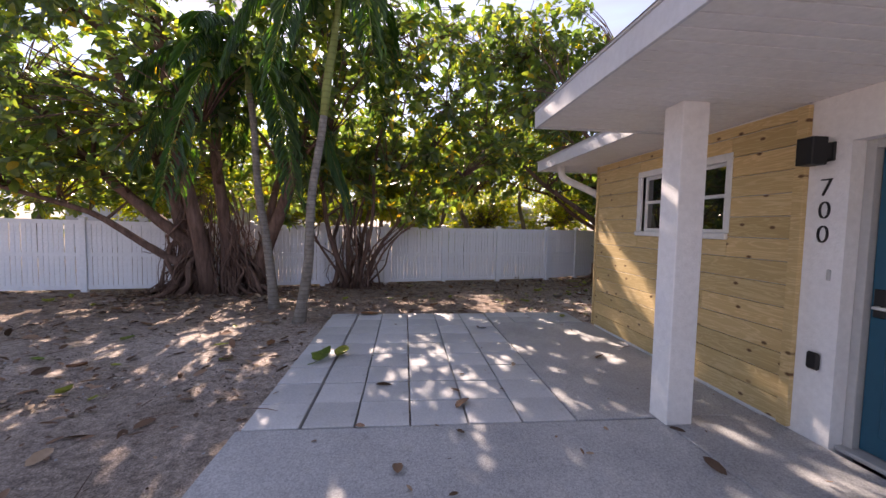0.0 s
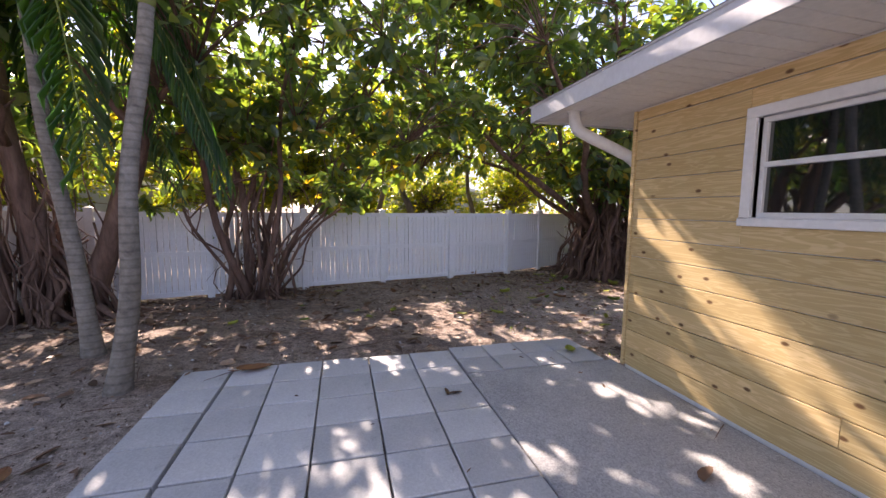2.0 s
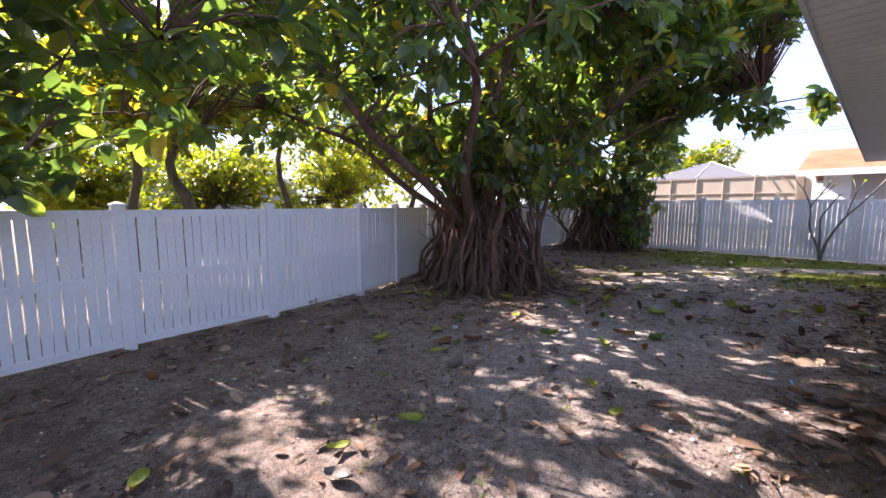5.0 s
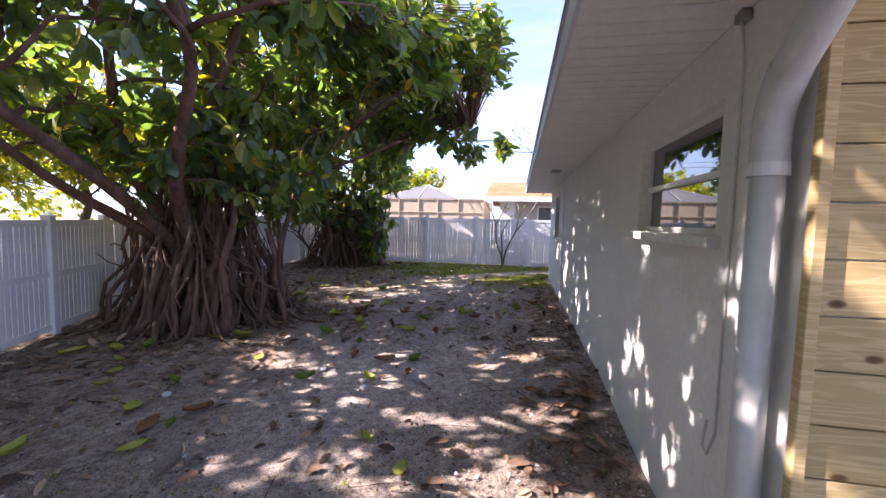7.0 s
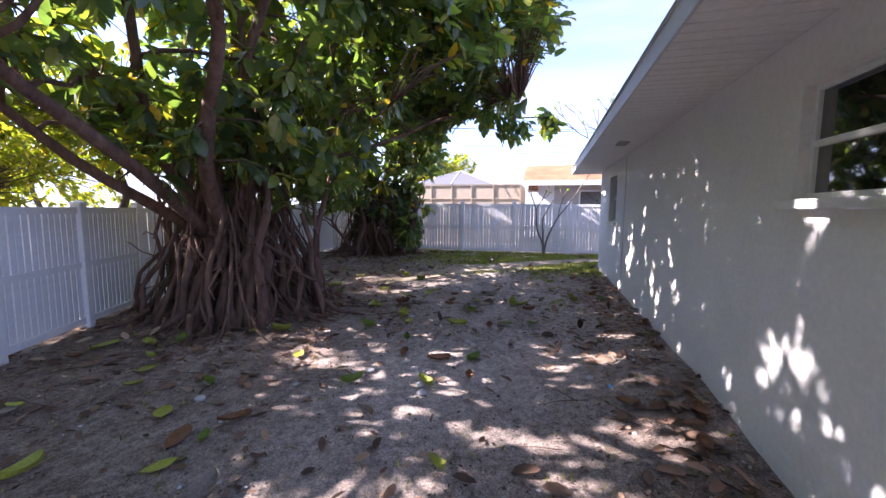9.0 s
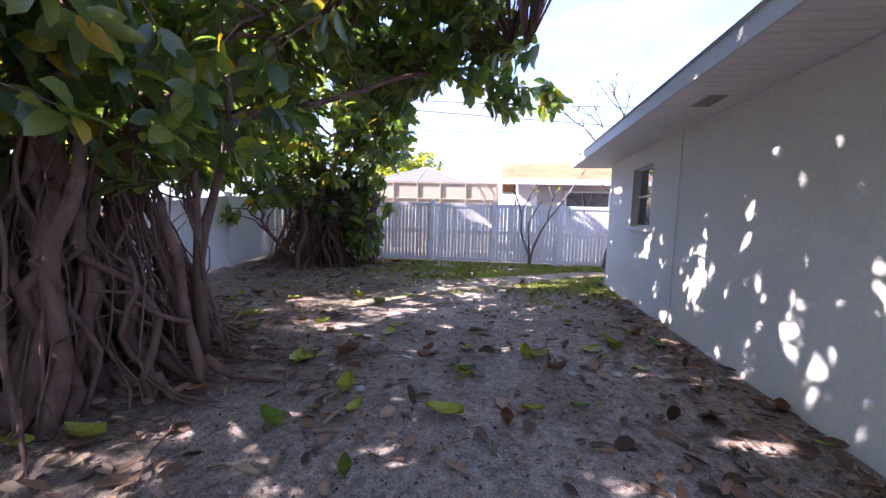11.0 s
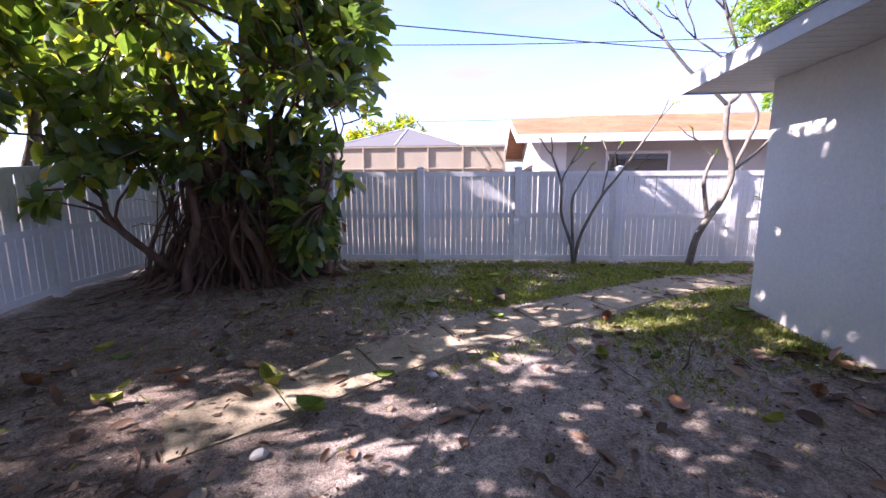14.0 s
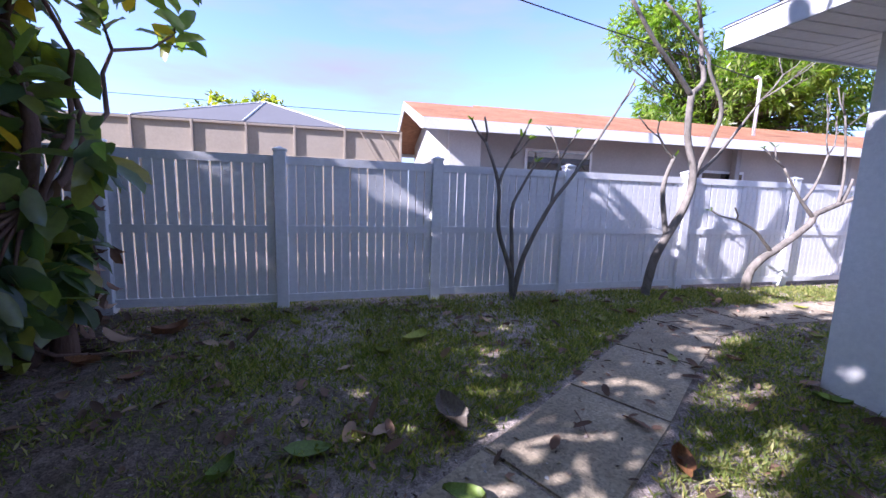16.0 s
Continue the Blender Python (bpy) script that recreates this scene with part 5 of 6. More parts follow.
# ---- lanai, mast, wires ----
def build_lanai():
    x0, x1, y0, y1, z = 19.8, 24.2, 8.25, 17.0, 2.68
    t = thing("screen_enclosure", x0, y0, -0.1, "tan screened pool enclosure with grey mesh roof", "enclosure")
    part("screen", Shape().box(0.02, 0, 0, 0.04, y1 - y0, z), TAN_SCREEN, t, "tan shade mesh")
    part("side_screen", Shape().box(0.04, 0, 0, x1 - x0, 0.02, z), TAN_SCREEN, t)
    part("flat_screen", Shape().box(0.0, 0, z, x1 - x0, y1 - y0, z + 0.012), ROOF_MESH, t)
    # low pyramid of mesh over the middle bays
    a, b, zz = 9.45 - y0, 13.4 - y0, z + 0.015
    ax, ay, az = 2.2, 11.45 - y0, 3.52
    r = Shape()
    r.v += [(0, a, zz), (x1 - x0, a, zz), (x1 - x0, b, zz), (0, b, zz), (ax, ay, az)]
    r.f += [(0, 1, 4), (1, 2, 4), (2, 3, 4), (3, 0, 4), (3, 2, 1, 0)]
    part("mesh_roof", r, ROOF_MESH, t, "grey pyramid mesh roof")
    for cx, cy in ((0, (a + b) / 2), (0, a), (0, b), (x1 - x0, a)):
        part("rafter", Shape().tube([(cx, cy, zz + 0.01), (ax, ay, az + 0.01)], 0.022 if cy != a else 0.014, 6), ALU, t)
    for y in (0.02, 1.2, 2.2, 3.12, 4.1, 5.15, 6.2, 7.4, 8.7):
        part("post", Shape().box(-0.03, y - 0.022, 0, 0.018, y + 0.022, z, 0.005), POST_BRONZE, t)
    for h in (0.85, 2.02, z - 0.05):
        part("beam", Shape().box(-0.025, 0, h, 0.019, y1 - y0, h + 0.045, 0.005), POST_BRONZE, t)
    for k in (0, 1):
        part("brace", Shape().tube([(-0.03, 0.03 + 0.42 * k, z - 0.75), (-0.03, 0.45 + 0.42 * k, z - 0.05)], 0.016, 6), POST_BRONZE, t)


POST_BRONZE = painted("bronze_aluminium", (0.36, 0.305, 0.245), 0.5, relief=0.03)
ROOF_MESH = painted("grey_roof_mesh", (0.13, 0.13, 0.14), 0.8, relief=0.1)
build_lanai()


def build_mast():
    t = thing("service_mast", 19.0, -0.1, 2.62, "white electric service mast with bent top on roof", "mast")
    part("pipe", Shape().tube([(0, 0, 0), (0, 0, 1.45), (0, 0.03, 1.58), (0, 0.10, 1.62), (0, 0.17, 1.58)], 0.035, 10), FASCIA, t, smooth=True)
    part("flashing", Shape().tube([(0, 0, 0.1), (0, 0, 0.3)], [0.09, 0.04], 10), METAL_VENT, t, smooth=True)


build_mast()


def wire(a, b, sag, label, r=0.006):
    a, b = Vector(a), Vector(b)
    t = thing("overhead_wire", *a, label, "wire")
    pts = [(b - a) * (i / 24) - Vector((0, 0, sag * 4 * (i / 24) * (1 - i / 24))) for i in range(25)]
    part("strand", Shape().tube(pts, r, 5), CABLE, t)


wire((12.3, 15.0, 3.95), (12.3, -6.0, 3.35), 0.32, "thin black overhead line crossing above the roof edge")
wire((14.6, 16.0, 3.85), (14.6, -6.0, 3.95), 0.52, "thin black overhead line strung above the yard")
wire((13.2, 21.3, 4.75), (19.0, 0.08, 4.2), 0.1, "black service drop wire running to the roof mast", 0.011)
wire((40.0, 45.0, 7.1), (40.0, -40.0, 7.4), 0.5, "distant thin power line beyond the houses", 0.02)


# ---- fixtures on the house ----
def build_downspout():
    t = thing("downspout", 3.07, GY + 0.075, -0.1, "pale grey painted round downspout with crimped elbow", "downspout")
    o = Vector((3.07, GY + 0.075, -0.1))
    def run(pts, n=5):
        pts = [Vector(p) - o for p in pts]
        out = []
        for i in range(len(pts) - 1):
            a, b, c, d = pts[max(i - 1, 0)], pts[i], pts[i + 1], pts[min(i + 2, len(pts) - 1)]
            out += [0.5 * ((2 * b) + (c - a) * u + (2 * a - 5 * b + 4 * c - d) * u * u + (3 * b - a - 3 * c + d) * u ** 3) for u in [k / n for k in range(n)]]
        return out + [pts[-1]]
    part("pipe", Shape().tube([(0, 0, 0), (0, 0, 1.86)], 0.052, 16), PIPE, t, smooth=True)
    el = run([(3.07, GY + 0.075, 1.74), (3.07, GY + 0.075, 1.87), (3.04, GY + 0.083, 1.955), (2.94, GY + 0.105, 2.045)], 9)
    part("lower_elbow", Shape().tube(el, [0.056 + (0.003 if k % 2 else 0) for k in range(len(el))], 16), PIPE, t, "crimped elbow", smooth=True)
    up = run([(2.96, GY + 0.10, 2.03), (2.75, GY + 0.145, 2.13), (2.56, GY + 0.20, 2.225), (2.45, GY + 0.23, 2.30), (2.42, GY + 0.24, 2.449)], 6)
    part("upper_pipe", Shape().tube(up, 0.054, 16), PIPE, t, smooth=True)
    part("strap", Shape().tube([(0, 0, 1.82), (0, 0, 1.865)], 0.062, 16), FASCIA, t, "white metal strap", smooth=False)
    part("outlet", Shape().tube([Vector((2.42, GY + 0.24, 2.43)) - o, Vector((2.42, GY + 0.24, 2.452)) - o], 0.062, 16), PIPE, t)


build_downspout()


def build_cable_runs():
    t = thing("wall_cable", 3.42, GY, 0.5, "thin painted cable stapled to the stucco wall", "cable")
    part("run", Shape().tube([(0.0, 0.03, 1.93), (-0.005, 0.012, 1.75), (0.0, 0.010, 1.0), (0.01, 0.010, 0.1), (0.025, 0.03, 0.0), (0.06, 0.035, 0.02), (0.065, 0.02, 0.14)], 0.006, 6), PIPE, t, smooth=True)
    part("clip", Shape().box(-0.03, 0, 1.90, 0.03, 0.045, 1.945, 0.006), METAL_VENT, t)
    t = thing("wall_conduit", 9.84, GY, 0.0, "thin grey conduit down the stucco wall", "conduit")
    part("run", Shape().tube([(0, 0.012, -0.1), (0, 0.012, TOP - 0.01)], 0.006, 8), PIPE, t, smooth=True)
    t = thing("soffit_vent", 8.6, 6.07, TOP - 0.014, "small grey louvred vent in the soffit", "vent")
    part("vent_frame", Shape().box(-0.17, -0.08, 0, 0.17, 0.08, 0.012, 0.003), FRAME_GREY, t)
    for i in range(6):
        part("slat", Shape().box(-0.15, -0.068 + i * 0.024, -0.006, 0.15, -0.056 + i * 0.024, 0.001), METAL_VENT, t)


build_cable_runs()


def build_entry_fixtures():
    t = thing("wall_lamp", WX, 2.51, 1.97, "black up-and-down box wall lamp by the door", "lamp")
    part("wall_plate", Shape().box(-0.02, -0.055, 0.03, -0.001, 0.055, 0.16, 0.004), BLACK, t)
    part("arm", Shape().box(-0.07, -0.045, 0.04, -0.02, 0.045, 0.15, 0.004), BLACK, t)
    part("shade", Shape().box(-0.19, -0.06, 0.0, -0.07, 0.06, 0.19, 0.006), BLACK, t)
    t = thing("house_number", WX, 2.50, 1.4, "black metal house number digits on white stucco", "house number")
    for ch, z in (("7", 0.36), ("0", 0.20), ("0", 0.03)):
        cu = bpy.data.curves.new("digit", "FONT")
        cu.body, cu.size, cu.extrude, cu.offset, cu.align_x = ch, 0.18, 0.006, -0.0035, "CENTER"
        tmp = new("digit_curve", cu)
        dg = bpy.context.evaluated_depsgraph_get()
        me = bpy.data.meshes.new_from_object(tmp.evaluated_get(dg))
        bpy.data.objects.remove(tmp)
        me.materials.clear()
        me.materials.append(BLACK)
        ob = new("digit", me)
        ob.parent = t
        ob.matrix_basis = pose(-0.008, 0, z, 90, 0, -90)
    t = thing("outlet_cover", WX, 2.49, 0.52, "black weatherproof outlet cover on white stucco", "outlet")
    part("box", Shape().box(-0.035, -0.045, 0, -0.001, 0.045, 0.125, 0.014), BLACK, t)
    t = thing("doorbell", WX, 2.44, 1.17, "small grey doorbell button on white stucco", "doorbell")
    part("button", Shape().box(-0.014, -0.012, 0, -0.001, 0.012, 0.075, 0.004), FRAME_GREY, t)


build_entry_fixtures()


# ---- garden path ----
def build_path():
    centre = [Vector((x, y + DY, 0)) for x, y in PATH_STOPS]
    path = new("path")
    tagged(path, "curved path of worn exposed-aggregate slabs through grass", "path", kind="structure")
    rr, half = random.Random(17), 0.34
    sides = []
    for i, p in enumerate(centre):
        d = (centre[min(i + 1, len(centre) - 1)] - centre[max(i - 1, 0)]).normalized()
        n = Vector((-d.y, d.x, 0))
        sides.append((p + n * half, p - n * half))
    for i in range(len(centre) - 1):
        q = [sides[i][0], sides[i][1], sides[i + 1][1], sides[i + 1][0]]
        c = sum(q, Vector()) / 4
        zc = ground_z(c.x, c.y)
        bm = bmesh.new()
        lo = [bm.verts.new((c.lerp(p, 0.993) - c).to_tuple()[:2] + (ground_z(p.x, p.y) - zc - 0.08,)) for p in q]
        hi = [bm.verts.new((c.lerp(p, 0.993) - c).to_tuple()[:2] + (ground_z(p.x, p.y) - zc,)) for p in q]
        bm.faces.new(hi)
        bm.faces.new(lo[::-1])
        for k in range(4):
            bm.faces.new((lo[k], lo[(k + 1) % 4], hi[(k + 1) % 4], hi[k]))
        bmesh.ops.recalc_face_normals(bm, faces=bm.faces[:])
        bmesh.ops.bevel(bm, geom=bm.edges[:], offset=0.012, segments=2, affect="EDGES")
        s = Shape()
        s.add_bm(bm)
        part("path_slab", s, AGGREGATE, path, at=pose(c.x, c.y, zc + 0.012 + rr.uniform(-0.003, 0.003), 0, 0, 0))


build_path()


# ---- leaves, litter and grass on the ground ----
def on_patio(x, y):
    return -1.3 < x < WX and y < 6.65


def surface(x, y):
    return 0.012 if on_patio(x, y) else ground_z(x, y) + 0.016


def in_house(x, y):
    return WX - 0.05 < x < EX + 0.05 and y < GY + 0.05


def scatter(n, rng, weight, box=(-9, 15.6, 2, 14)):
    out = []
    while len(out) < n:
        x, y = rng.uniform(box[0], box[1]), rng.uniform(box[2], box[3])
        if not in_house(x, y) and rng.uniform() < weight(x, y):
            out.append((x, y))
    return np.array(out)


def litter_weight(x, y):
    w = 0.16
    for tx, ty, r in ((-4.5, 9.9, 2.2), (-0.7, 11.5, 1.6), (7.6, 12.0, 2.6), (14, 12.5, 1.9)):
        w = max(w, math.exp(-((x - tx) ** 2 + (y - ty) ** 2) / (r * r)))
    if 3 < x < 12:
        w = max(w, 0.75 * math.exp(-((y - GY - 0.3) / 0.7) ** 2))
    if y > 11.0 + 0.12 * x and x < 6:
        w = max(w, 0.5)
    if on_patio(x, y):
        w = 0.012
    if noise.noise((x * 0.9, y * 0.9, 5)) < -0.12:
        w *= 0.35
    return w


def build_litter():
    rng = np.random.default_rng(5)
    xy = scatter(16000, rng, litter_weight)
    P = np.array([(x, y, surface(x, y) + 0.004) for x, y in xy])
    A = np.stack([rng.normal(size=len(P)), rng.normal(size=len(P)), rng.normal(size=len(P)) * 0.22], 1)
    N = np.stack([rng.normal(size=len(P)) * 0.35, rng.normal(size=len(P)) * 0.35, np.ones(len(P))], 1)
    L = 0.03 + 0.16 * rng.uniform(size=len(P)) ** 2.8
    tagged(leaf_batch("leaf_litter", P, N, A, L, L * rng.uniform(0.3, 0.55, len(P)), LITTER, None, fold=0.5, droop=-0.1), "scattered dry brown leaf litter on the dirt", "leaf litter")
    xy = scatter(64000, rng, lambda x, y: 0 if on_patio(x, y) else 0.25 + 0.75 * smooth01(-0.15, 0.25, noise.noise((x * 0.8, y * 0.8, 11))), (-6, 15.6, 3.5, 13.8))
    P = np.array([(x, y, ground_z(x, y) + rng.uniform(0.0, 0.016)) for x, y in xy])
    n = len(P)
    A = np.stack([rng.normal(size=n), rng.normal(size=n), rng.normal(size=n) * 0.3], 1)
    N = np.stack([rng.normal(size=n) * 0.5, rng.normal(size=n) * 0.5, np.ones(n)], 1)
    L = 0.008 + 0.034 * rng.uniform(size=n) ** 2.5
    tagged(leaf_batch("mulch_chips", P, N, A, L, L * rng.uniform(0.3, 0.9, n), CHIPS, None, simple=True, droop=0.1), "small bark chips, grit and shell bits on dirt", "mulch")
    s = Shape()
    for k in range(650):
        x, y = scatter(1, rng, litter_weight)[0]
        a, l, z = rng.uniform(0, 6.28), rng.uniform(0.08, 0.5), surface(x, y)
        d = Vector((math.cos(a), math.sin(a), 0)) * l
        s.tube([(x, y, z), (x + d.x * 0.5 + rng.uniform(-0.03, 0.03), y + d.y * 0.5, z + rng.uniform(0, 0.012)), (x + d.x, y + d.y, surface(x + d.x, y + d.y))], [0.004, 0.0035, 0.002], 4)
    tagged(part("fallen_twigs", s.mesh("fallen_twigs", FIG_BARK), None), "thin broken twigs lying on the dirt", "twig_mass", kind="stuff")
    s = Shape()
    for k in range(2600):
        x, y = scatter(1, rng, lambda x, y: 0 if on_patio(x, y) else 0.6)[0]
        r, z = 0.005 + 0.018 * rng.uniform() ** 4, surface(x, y) - 0.008
        n = len(s.v)
        s.v += [(x + r * dx * rng.uniform(0.6, 1.2), y + r * dy * rng.uniform(0.6, 1.2), z + r * dz * 0.7) for dx, dy, dz in ((1, 0, 0), (0, 1, 0), (-1, 0, 0), (0, -1, 0), (0.2, 0, 1), (0, 0, -1))]
        s.f += [(n, n + 1, n + 4), (n + 1, n + 2, n + 4), (n + 2, n + 3, n + 4), (n + 3, n, n + 4), (n + 1, n, n + 5), (n + 2, n + 1, n + 5), (n + 3, n + 2, n + 5), (n, n + 3, n + 5)]
    tagged(part("pebbles", s.mesh("pebbles", PAVER), None), "pale shell chips and pebbles in the dirt", "pebbles", kind="stuff")


build_litter()


def fallen_leaf_mesh(mat, curl, seed):
    """A large curled fig leaf lying on the ground: a folded oval with a midrib."""
    rr, s, n, m = random.Random(seed), Shape(), 8, 3
    for i in range(n + 1):
        u = i / n
        w = 0.5 * math.sin(math.pi * min(1, u ** 0.85)) ** 0.7 * (1 - 0.12 * u)
        for k in range(-m, m + 1):
            v = k / m
            s.v.append(((u - 0.5), w * v * 0.55, curl * (v * v * 0.22 + (u - 0.5) ** 2 * 0.5) + rr.uniform(-0.012, 0.012)))
    r = 2 * m + 1
    s.f += [(i * r + k, i * r + k + 1, (i + 1) * r + k + 1, (i + 1) * r + k) for i in range(n) for k in range(r - 1)]
    s.tube([(-0.72, 0, 0.02), (-0.5, 0, 0.0), (0.0, 0, -0.004), (0.45, 0, curl * 0.1)], [0.012, 0.012, 0.008, 0.003], 4)
    return s.mesh("fallen_leaf", mat, True)


def build_fallen_leaves():
    rng, rr = np.random.default_rng(8), random.Random(8)
    kinds = [(LEAF_YELLOW, "large fallen yellow-green fig leaf on the dirt", 0.36), (LEAF_GREEN, "large fallen green fig leaf on the dirt", 0.16), (LEAF_BROWN, "large curled brown fig leaf on the dirt", 0.30), (LEAF_GREY, "dry greyish curled fig leaf on the dirt", 0.18)]
    meshes = [[fallen_leaf_mesh(mat, c, 3 * i + j) for j, c in enumerate((0.25, 0.6, 1.1))] for i, (mat, _, _) in enumerate(kinds)]
    def w(x, y):
        if on_patio(x, y):
            return 0.02
        if 3.0 < x < 7.0 and 5.8 < y < 10.5:
            return 0.06
        return 0.3 + 0.5 * math.exp(-((x - 7.0) ** 2 + (y - 9.8) ** 2) / 9)
    spots = [(*p, None) for p in scatter(175, rng, w, (-7, 15.2, 3, 13.6))]
    known = [(-0.70, 4.44, 0), (-0.88, 4.27, 1), (-0.55, 6.45, 2), (0.25, 6.75, 0), (8.95, 6.9, 0), (9.05, 6.65, 0), (6.6, 10.65, 0), (7.54, 9.2, 0), (7.24, 8.3, 0), (9.17, 9.3, 0), (8.4, 9.57, 2), (8.54, 7.64, 0), (8.17, 9.98, 0), (11.22, 10.5, 0), (10.85, 9.98, 1), (14.84, 10.8, 2), (14.43, 8.65, 0), (14.12, 11.43, 0), (14.27, 11.14, 2), (13.14, 8.6, 3), (13.0, 9.4, 1)]
    spots += known
    # leaves with a size of their own: x, y, kind, length
    sized = [(5.5, 12.3, 0, 0.34), (5.69, 11.83, 0, 0.28), (4.96, 10.2, 1, 0.18), (4.4, 10.09, 0, 0.26), (4.13, 9.63, 2, 0.28), (4.15, 9.43, 1, 0.14), (3.84, 9.45, 0, 0.2), (3.63, 10.28, 0, 0.22), (3.66, 8.93, 3, 0.27), (4.44, 9.43, 2, 0.24), (5.22, 8.84, 1, 0.22), (5.32, 8.16, 0, 0.19), (5.92, 8.2, 2, 0.26), (5.99, 7.85, 1, 0.2), (6.49, 8.76, 1, 0.17), (6.93, 9.49, 1, 0.27), (6.48, 11.04, 0, 0.26), (5.78, 9.8, 0, 0.22), (4.75, 8.51, 3, 0.19), (5.26, 5.98, 2, 0.26), (4.86, 6.09, 2, 0.17), (5.36, 6.47, 2, 0.17), (11.62, 8.71, 0, 0.13), (11.7, 8.89, 1, 0.13)]
    sized += [(9.52, 10.37, 0, 0.19), (9.12, 11.13, 1, 0.18), (8.98, 9.67, 0, 0.2), (9.49, 9.3, 0, 0.24), (8.45, 9.5, 2, 0.2), (8.21, 9.91, 0, 0.27), (8.35, 9.96, 2, 0.22), (9.34, 9.63, 3, 0.17), (9.22, 10.12, 2, 0.2), (9.4, 8.45, 3, 0.17), (9.39, 8.22, 3, 0.17), (8.75, 8.25, 0, 0.15), (8.58, 7.5, 0, 0.28), (9.04, 6.2, 1, 0.26), (10.5, 12.54, 0, 0.24), (9.76, 11.58, 0, 0.2), (9.71, 11.65, 0, 0.16), (9.23, 8.79, 2, 0.1), (8.65, 9.62, 3, 0.2), (8.55, 11.43, 2, 0.3), (8.55, 11.18, 2, 0.3), (8.61, 10.99, 2, 0.28), (8.42, 11.42, 0, 0.3), (8.82, 11.64, 2, 0.25), (10.25, 6.2, 3, 0.15), (10.89, 7.01, 0, 0.15), (11.28, 12.43, 2, 0.25), (11.01, 12.38, 2, 0.25), (11.3, 11.45, 2, 0.2)]
    lengths = {len(spots) + i: q[3] for i, q in enumerate(sized)}
    spots += [q[:3] for q in sized]
    for n, (x, y, k) in enumerate(spots):
        u = rng.uniform()
        if k is None:
            k = 0 if u < 0.36 else 1 if u < 0.52 else 2 if u < 0.82 else 3
        size = lengths.get(n, rng.uniform(0.12, 0.22) if len(spots) - len(known) - len(sized) > n else rng.uniform(0.25, 0.32))
        ob = new("fallen_leaf", rr.choice(meshes[k]))
        ob.matrix_basis = pose(x, y, surface(x, y) + 0.012, rr.uniform(-6, 6), rr.uniform(-6, 6), rr.uniform(0, 360)) @ Matrix.Diagonal((size, size, size, 1))
        tagged(ob, kinds[k][1].replace("dirt", "pavers") if on_patio(x, y) else kinds[k][1], "leaf", "fallen fig leaves")


build_fallen_leaves()


def build_scraps():
    t = thing("paper_scrap", 8.35, 8.86, surface(8.35, 8.86), "small white plastic strip lying on the dirt", "scrap", rz=70)
    part("strip", Shape().box(-0.055, -0.015, 0.0, 0.055, 0.015, 0.005, 0.002), FASCIA, t)
    t = thing("plastic_scrap", 5.65, 6.55, surface(5.65, 6.55), "small crumpled blue plastic scrap on the dirt", "scrap", rz=20)
    part("sheet", Shape().tube([(-0.05, 0, 0.004), (-0.01, 0.012, 0.014), (0.045, -0.006, 0.006)], [0.004, 0.013, 0.004], 5), SCRAP_BLUE, t)
    rr = random.Random(77)
    for k in range(14):
        x, y = rr.uniform(4.5, 11.5), rr.uniform(6.4, 10.2)
        t = thing("stone", x, y, surface(x, y), "small pale rough stone lying on the dirt", "stone", "loose stones", rz=rr.uniform(0, 360))
        r = rr.uniform(0.02, 0.05)
        bm = bmesh.new()
        bmesh.ops.create_icosphere(bm, subdivisions=2, radius=r)
        for p in bm.verts:
            p.co *= 1 + 0.25 * noise.noise(p.co * 40 + Vector((k, 0, 0)))
            p.co.z *= 0.55
        s = Shape()
        s.add_bm(bm)
        part("body", s, PAVER, t)


def build_fallen_branches():
    """Dead branches lying on the dirt: x, y of both ends, thickness."""
    rr = random.Random(91)
    for xa, ya, xb, yb, r in BRANCHES:
        za, zb = ground_z(xa, ya) + 0.02, ground_z(xb, yb) + 0.02
        t = thing("fallen_branch", xa, ya, za, "dead brown branch lying on the dirt", "branch", "fallen branches")
        d = Vector((xb - xa, yb - ya, zb - za))
        pts = arc((0, 0, 0), d, 0.01, 0.035, rr, 8)
        part("stem", Shape().tube(pts, taper(r, r * 0.45, 8), 7, 0.12, 5), FIG_BARK, t, smooth=True)
        for k in (3, 5, 6):
            e = pts[k] + Vector((rr.uniform(-0.2, 0.2), rr.uniform(-0.2, 0.2), rr.uniform(0.0, 0.03)))
            part("twig", Shape().tube([pts[k], pts[k].lerp(e, 0.5) + Vector((0, 0, 0.01)), e], [r * 0.4, r * 0.3, r * 0.15], 5), FIG_BARK, t, smooth=True)


SCRAP_BLUE = painted("blue_plastic", (0.05, 0.20, 0.42), 0.4, relief=0.05)
build_scraps()
BRANCHES = ((8.13, 11.1, 8.09, 10.2, 0.022), (8.22, 9.6, 8.52, 8.94, 0.009), (8.75, 7.55, 9.35, 7.2, 0.008), (11.6, 7.2, 12.6, 6.5, 0.009), (10.4, 10.9, 9.8, 10.2, 0.01), (6.9, 10.25, 6.2, 9.85, 0.011), (12.9, 8.9, 13.3, 8.4, 0.006))
build_fallen_branches()


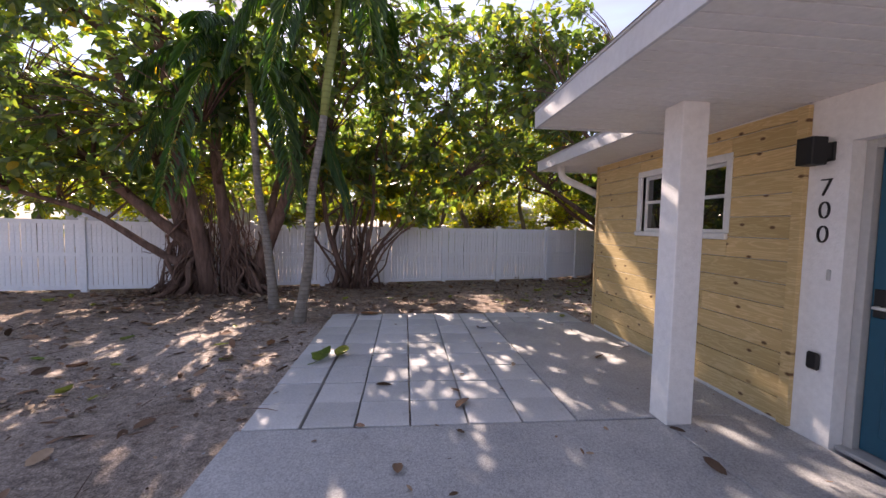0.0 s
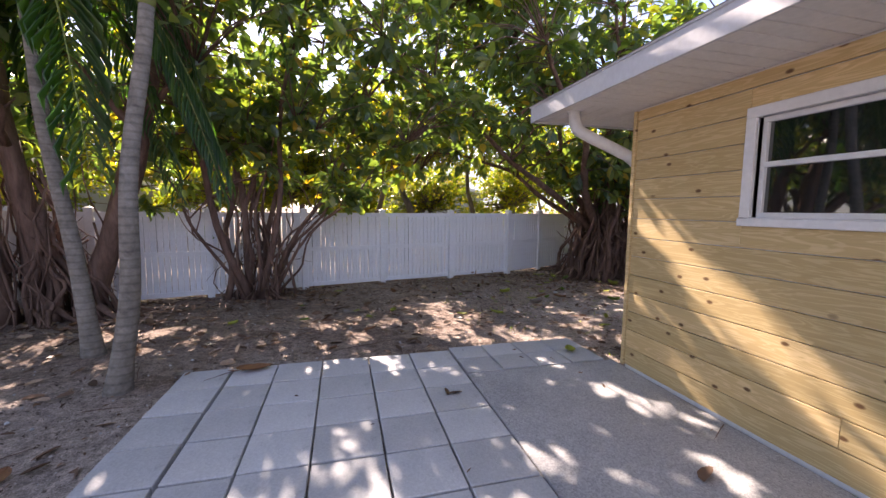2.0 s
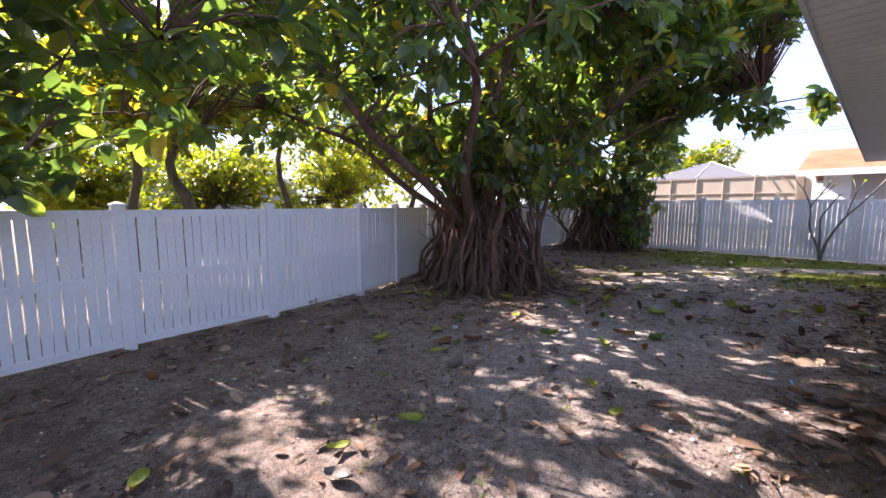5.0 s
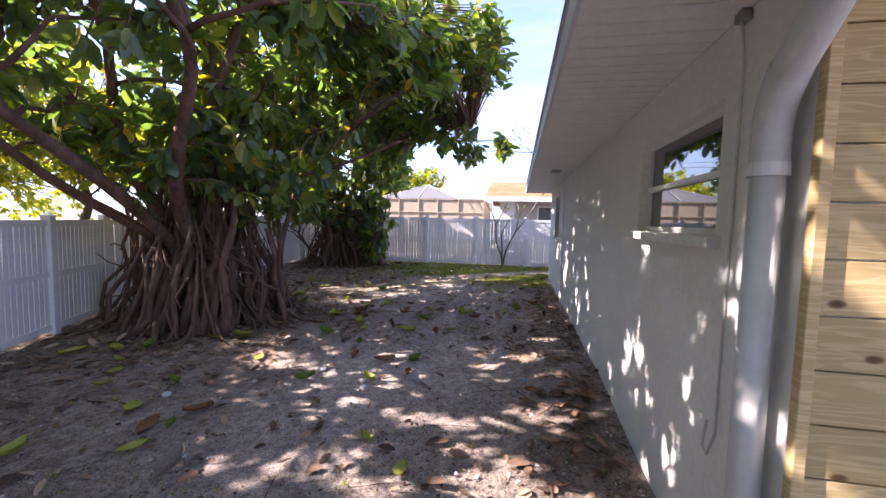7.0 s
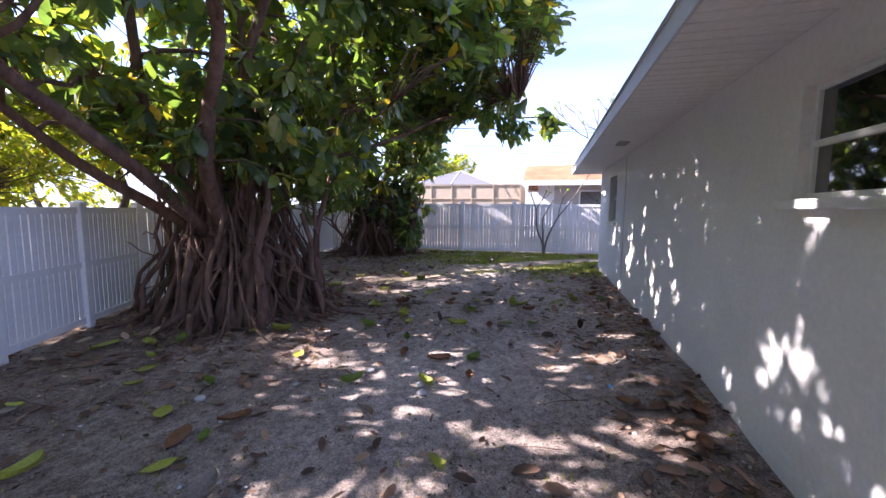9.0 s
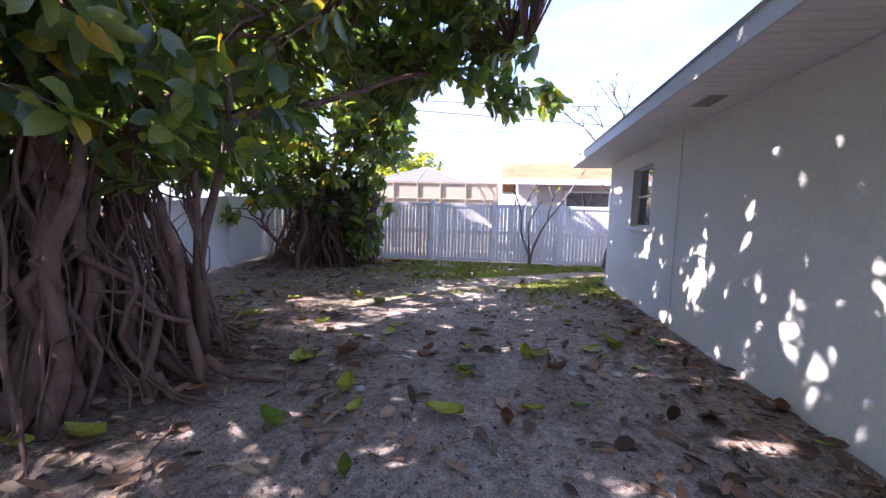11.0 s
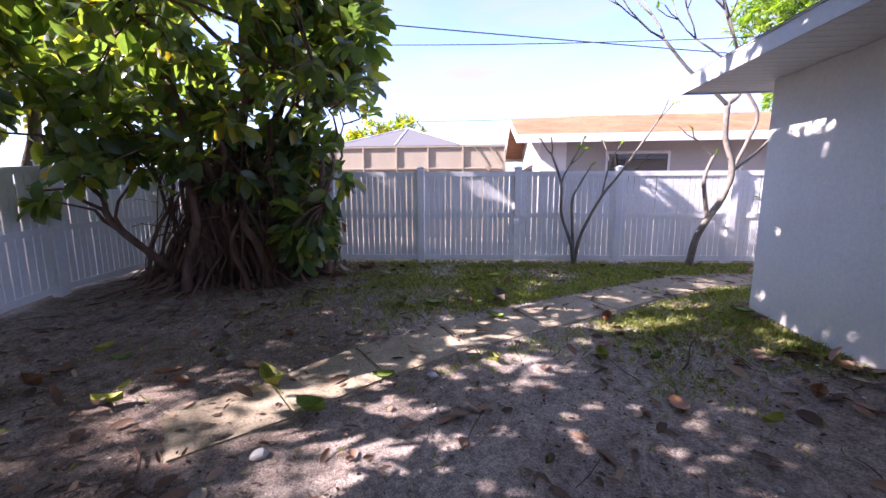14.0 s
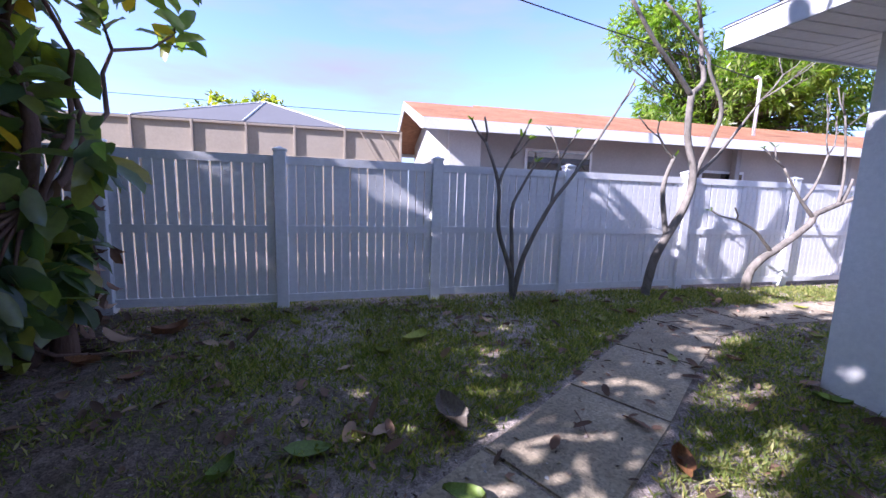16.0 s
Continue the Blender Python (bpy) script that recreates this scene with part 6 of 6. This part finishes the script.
def build_grass():
    rng = np.random.default_rng(3)
    def w(x, y):
        if y < GY + 0.1 and x < EX + 0.05:
            return 0
        if min((x - a) ** 2 + (y - b) ** 2 for a, b in PATH_LINE) < 0.17:
            return 0
        p = smooth01(0.05, 0.5, noise.noise((x * 1.1, y * 1.1, 9)) + 0.25 * noise.noise((x * 4, y * 4, 2)) + 0.28 * smooth01(11, 14, x))
        e = smooth01(11.0, 13.4, x) * smooth01(11.8, 9.6, y) + 1.3 * math.exp(-((x - 12.9) ** 2 + (y - 6.6) ** 2) / 1.2)
        e += 0.8 * math.exp(-((x - 12.5) ** 2 + (y - 7.0) ** 2) / 0.5)
        return max(0.0, (p + 0.25 * min(1, e)) * e) + (0.004 if not on_patio(x, y) else 0)
    xy = scatter(30000, rng, w, (2, 16.0, 1.0, 12.6))
    cl = np.repeat(xy[:14000], 3, axis=0)
    xy = np.concatenate([xy, cl + rng.normal(size=cl.shape) * 0.03])
    P = np.array([(x, y, ground_z(x, y) - 0.005) for x, y in xy])
    n = len(P)
    A = np.stack([rng.normal(size=n) * 0.7, rng.normal(size=n) * 0.7, rng.uniform(0.35, 1.2, n)], 1)
    N = rng.normal(size=(n, 3))
    L = rng.uniform(0.025, 0.085, n)
    tagged(leaf_batch("grass", P, N, A, L, rng.uniform(0.006, 0.016, n), GRASS, None, simple=True), "thin patchy green grass over sandy dirt", "grass")


build_grass()

build_cladding()


def build_pavers():
    patio = bpy.data.objects["patio_slab"]
    xs, rr = [-1.165, -0.75, -0.35, 0.06, 0.505, 0.925, 1.36], random.Random(9)
    n, y0, y1 = 9, 2.85, 6.55
    shared = {}
    def paver(x0, x1, ya, yb, g=0.007):
        key = (round(x1 - x0, 3), round(yb - ya, 3))
        if key not in shared:
            w, h = (x1 - x0) / 2 - g, (yb - ya) / 2 - g
            shared[key] = fix(Shape().box(-w, -h, -0.06, w, h, 0, 0.005).mesh("paver", PAVER))
        part("paver", shared[key], None, patio, at=pose((x0 + x1) / 2, (ya + yb) / 2, 0.004 + rr.uniform(-0.004, 0.004), rr.uniform(-0.3, 0.3), rr.uniform(-0.3, 0.3), rr.uniform(-0.5, 0.5)))
    step = (y1 - y0) / n
    for i in range(6):
        for j in range(n):
            paver(xs[i] + (0.012 if i == 1 else 0), xs[i + 1], y0 + j * step, y0 + (j + 1) * step)
    for i in range(4):
        for j in range(2):
            paver(1.375 + i * 0.37, 1.375 + (i + 1) * 0.37, 5.945 + j * 0.345, 5.945 + (j + 1) * 0.345)
    base = Shape().box(-1.16, 2.87, -0.16, 1.355, 6.53, -0.05).box(1.38, 5.955, -0.16, 2.84, 6.62, -0.05)
    part("paver_bed", base, DIRT, patio)


build_pavers()
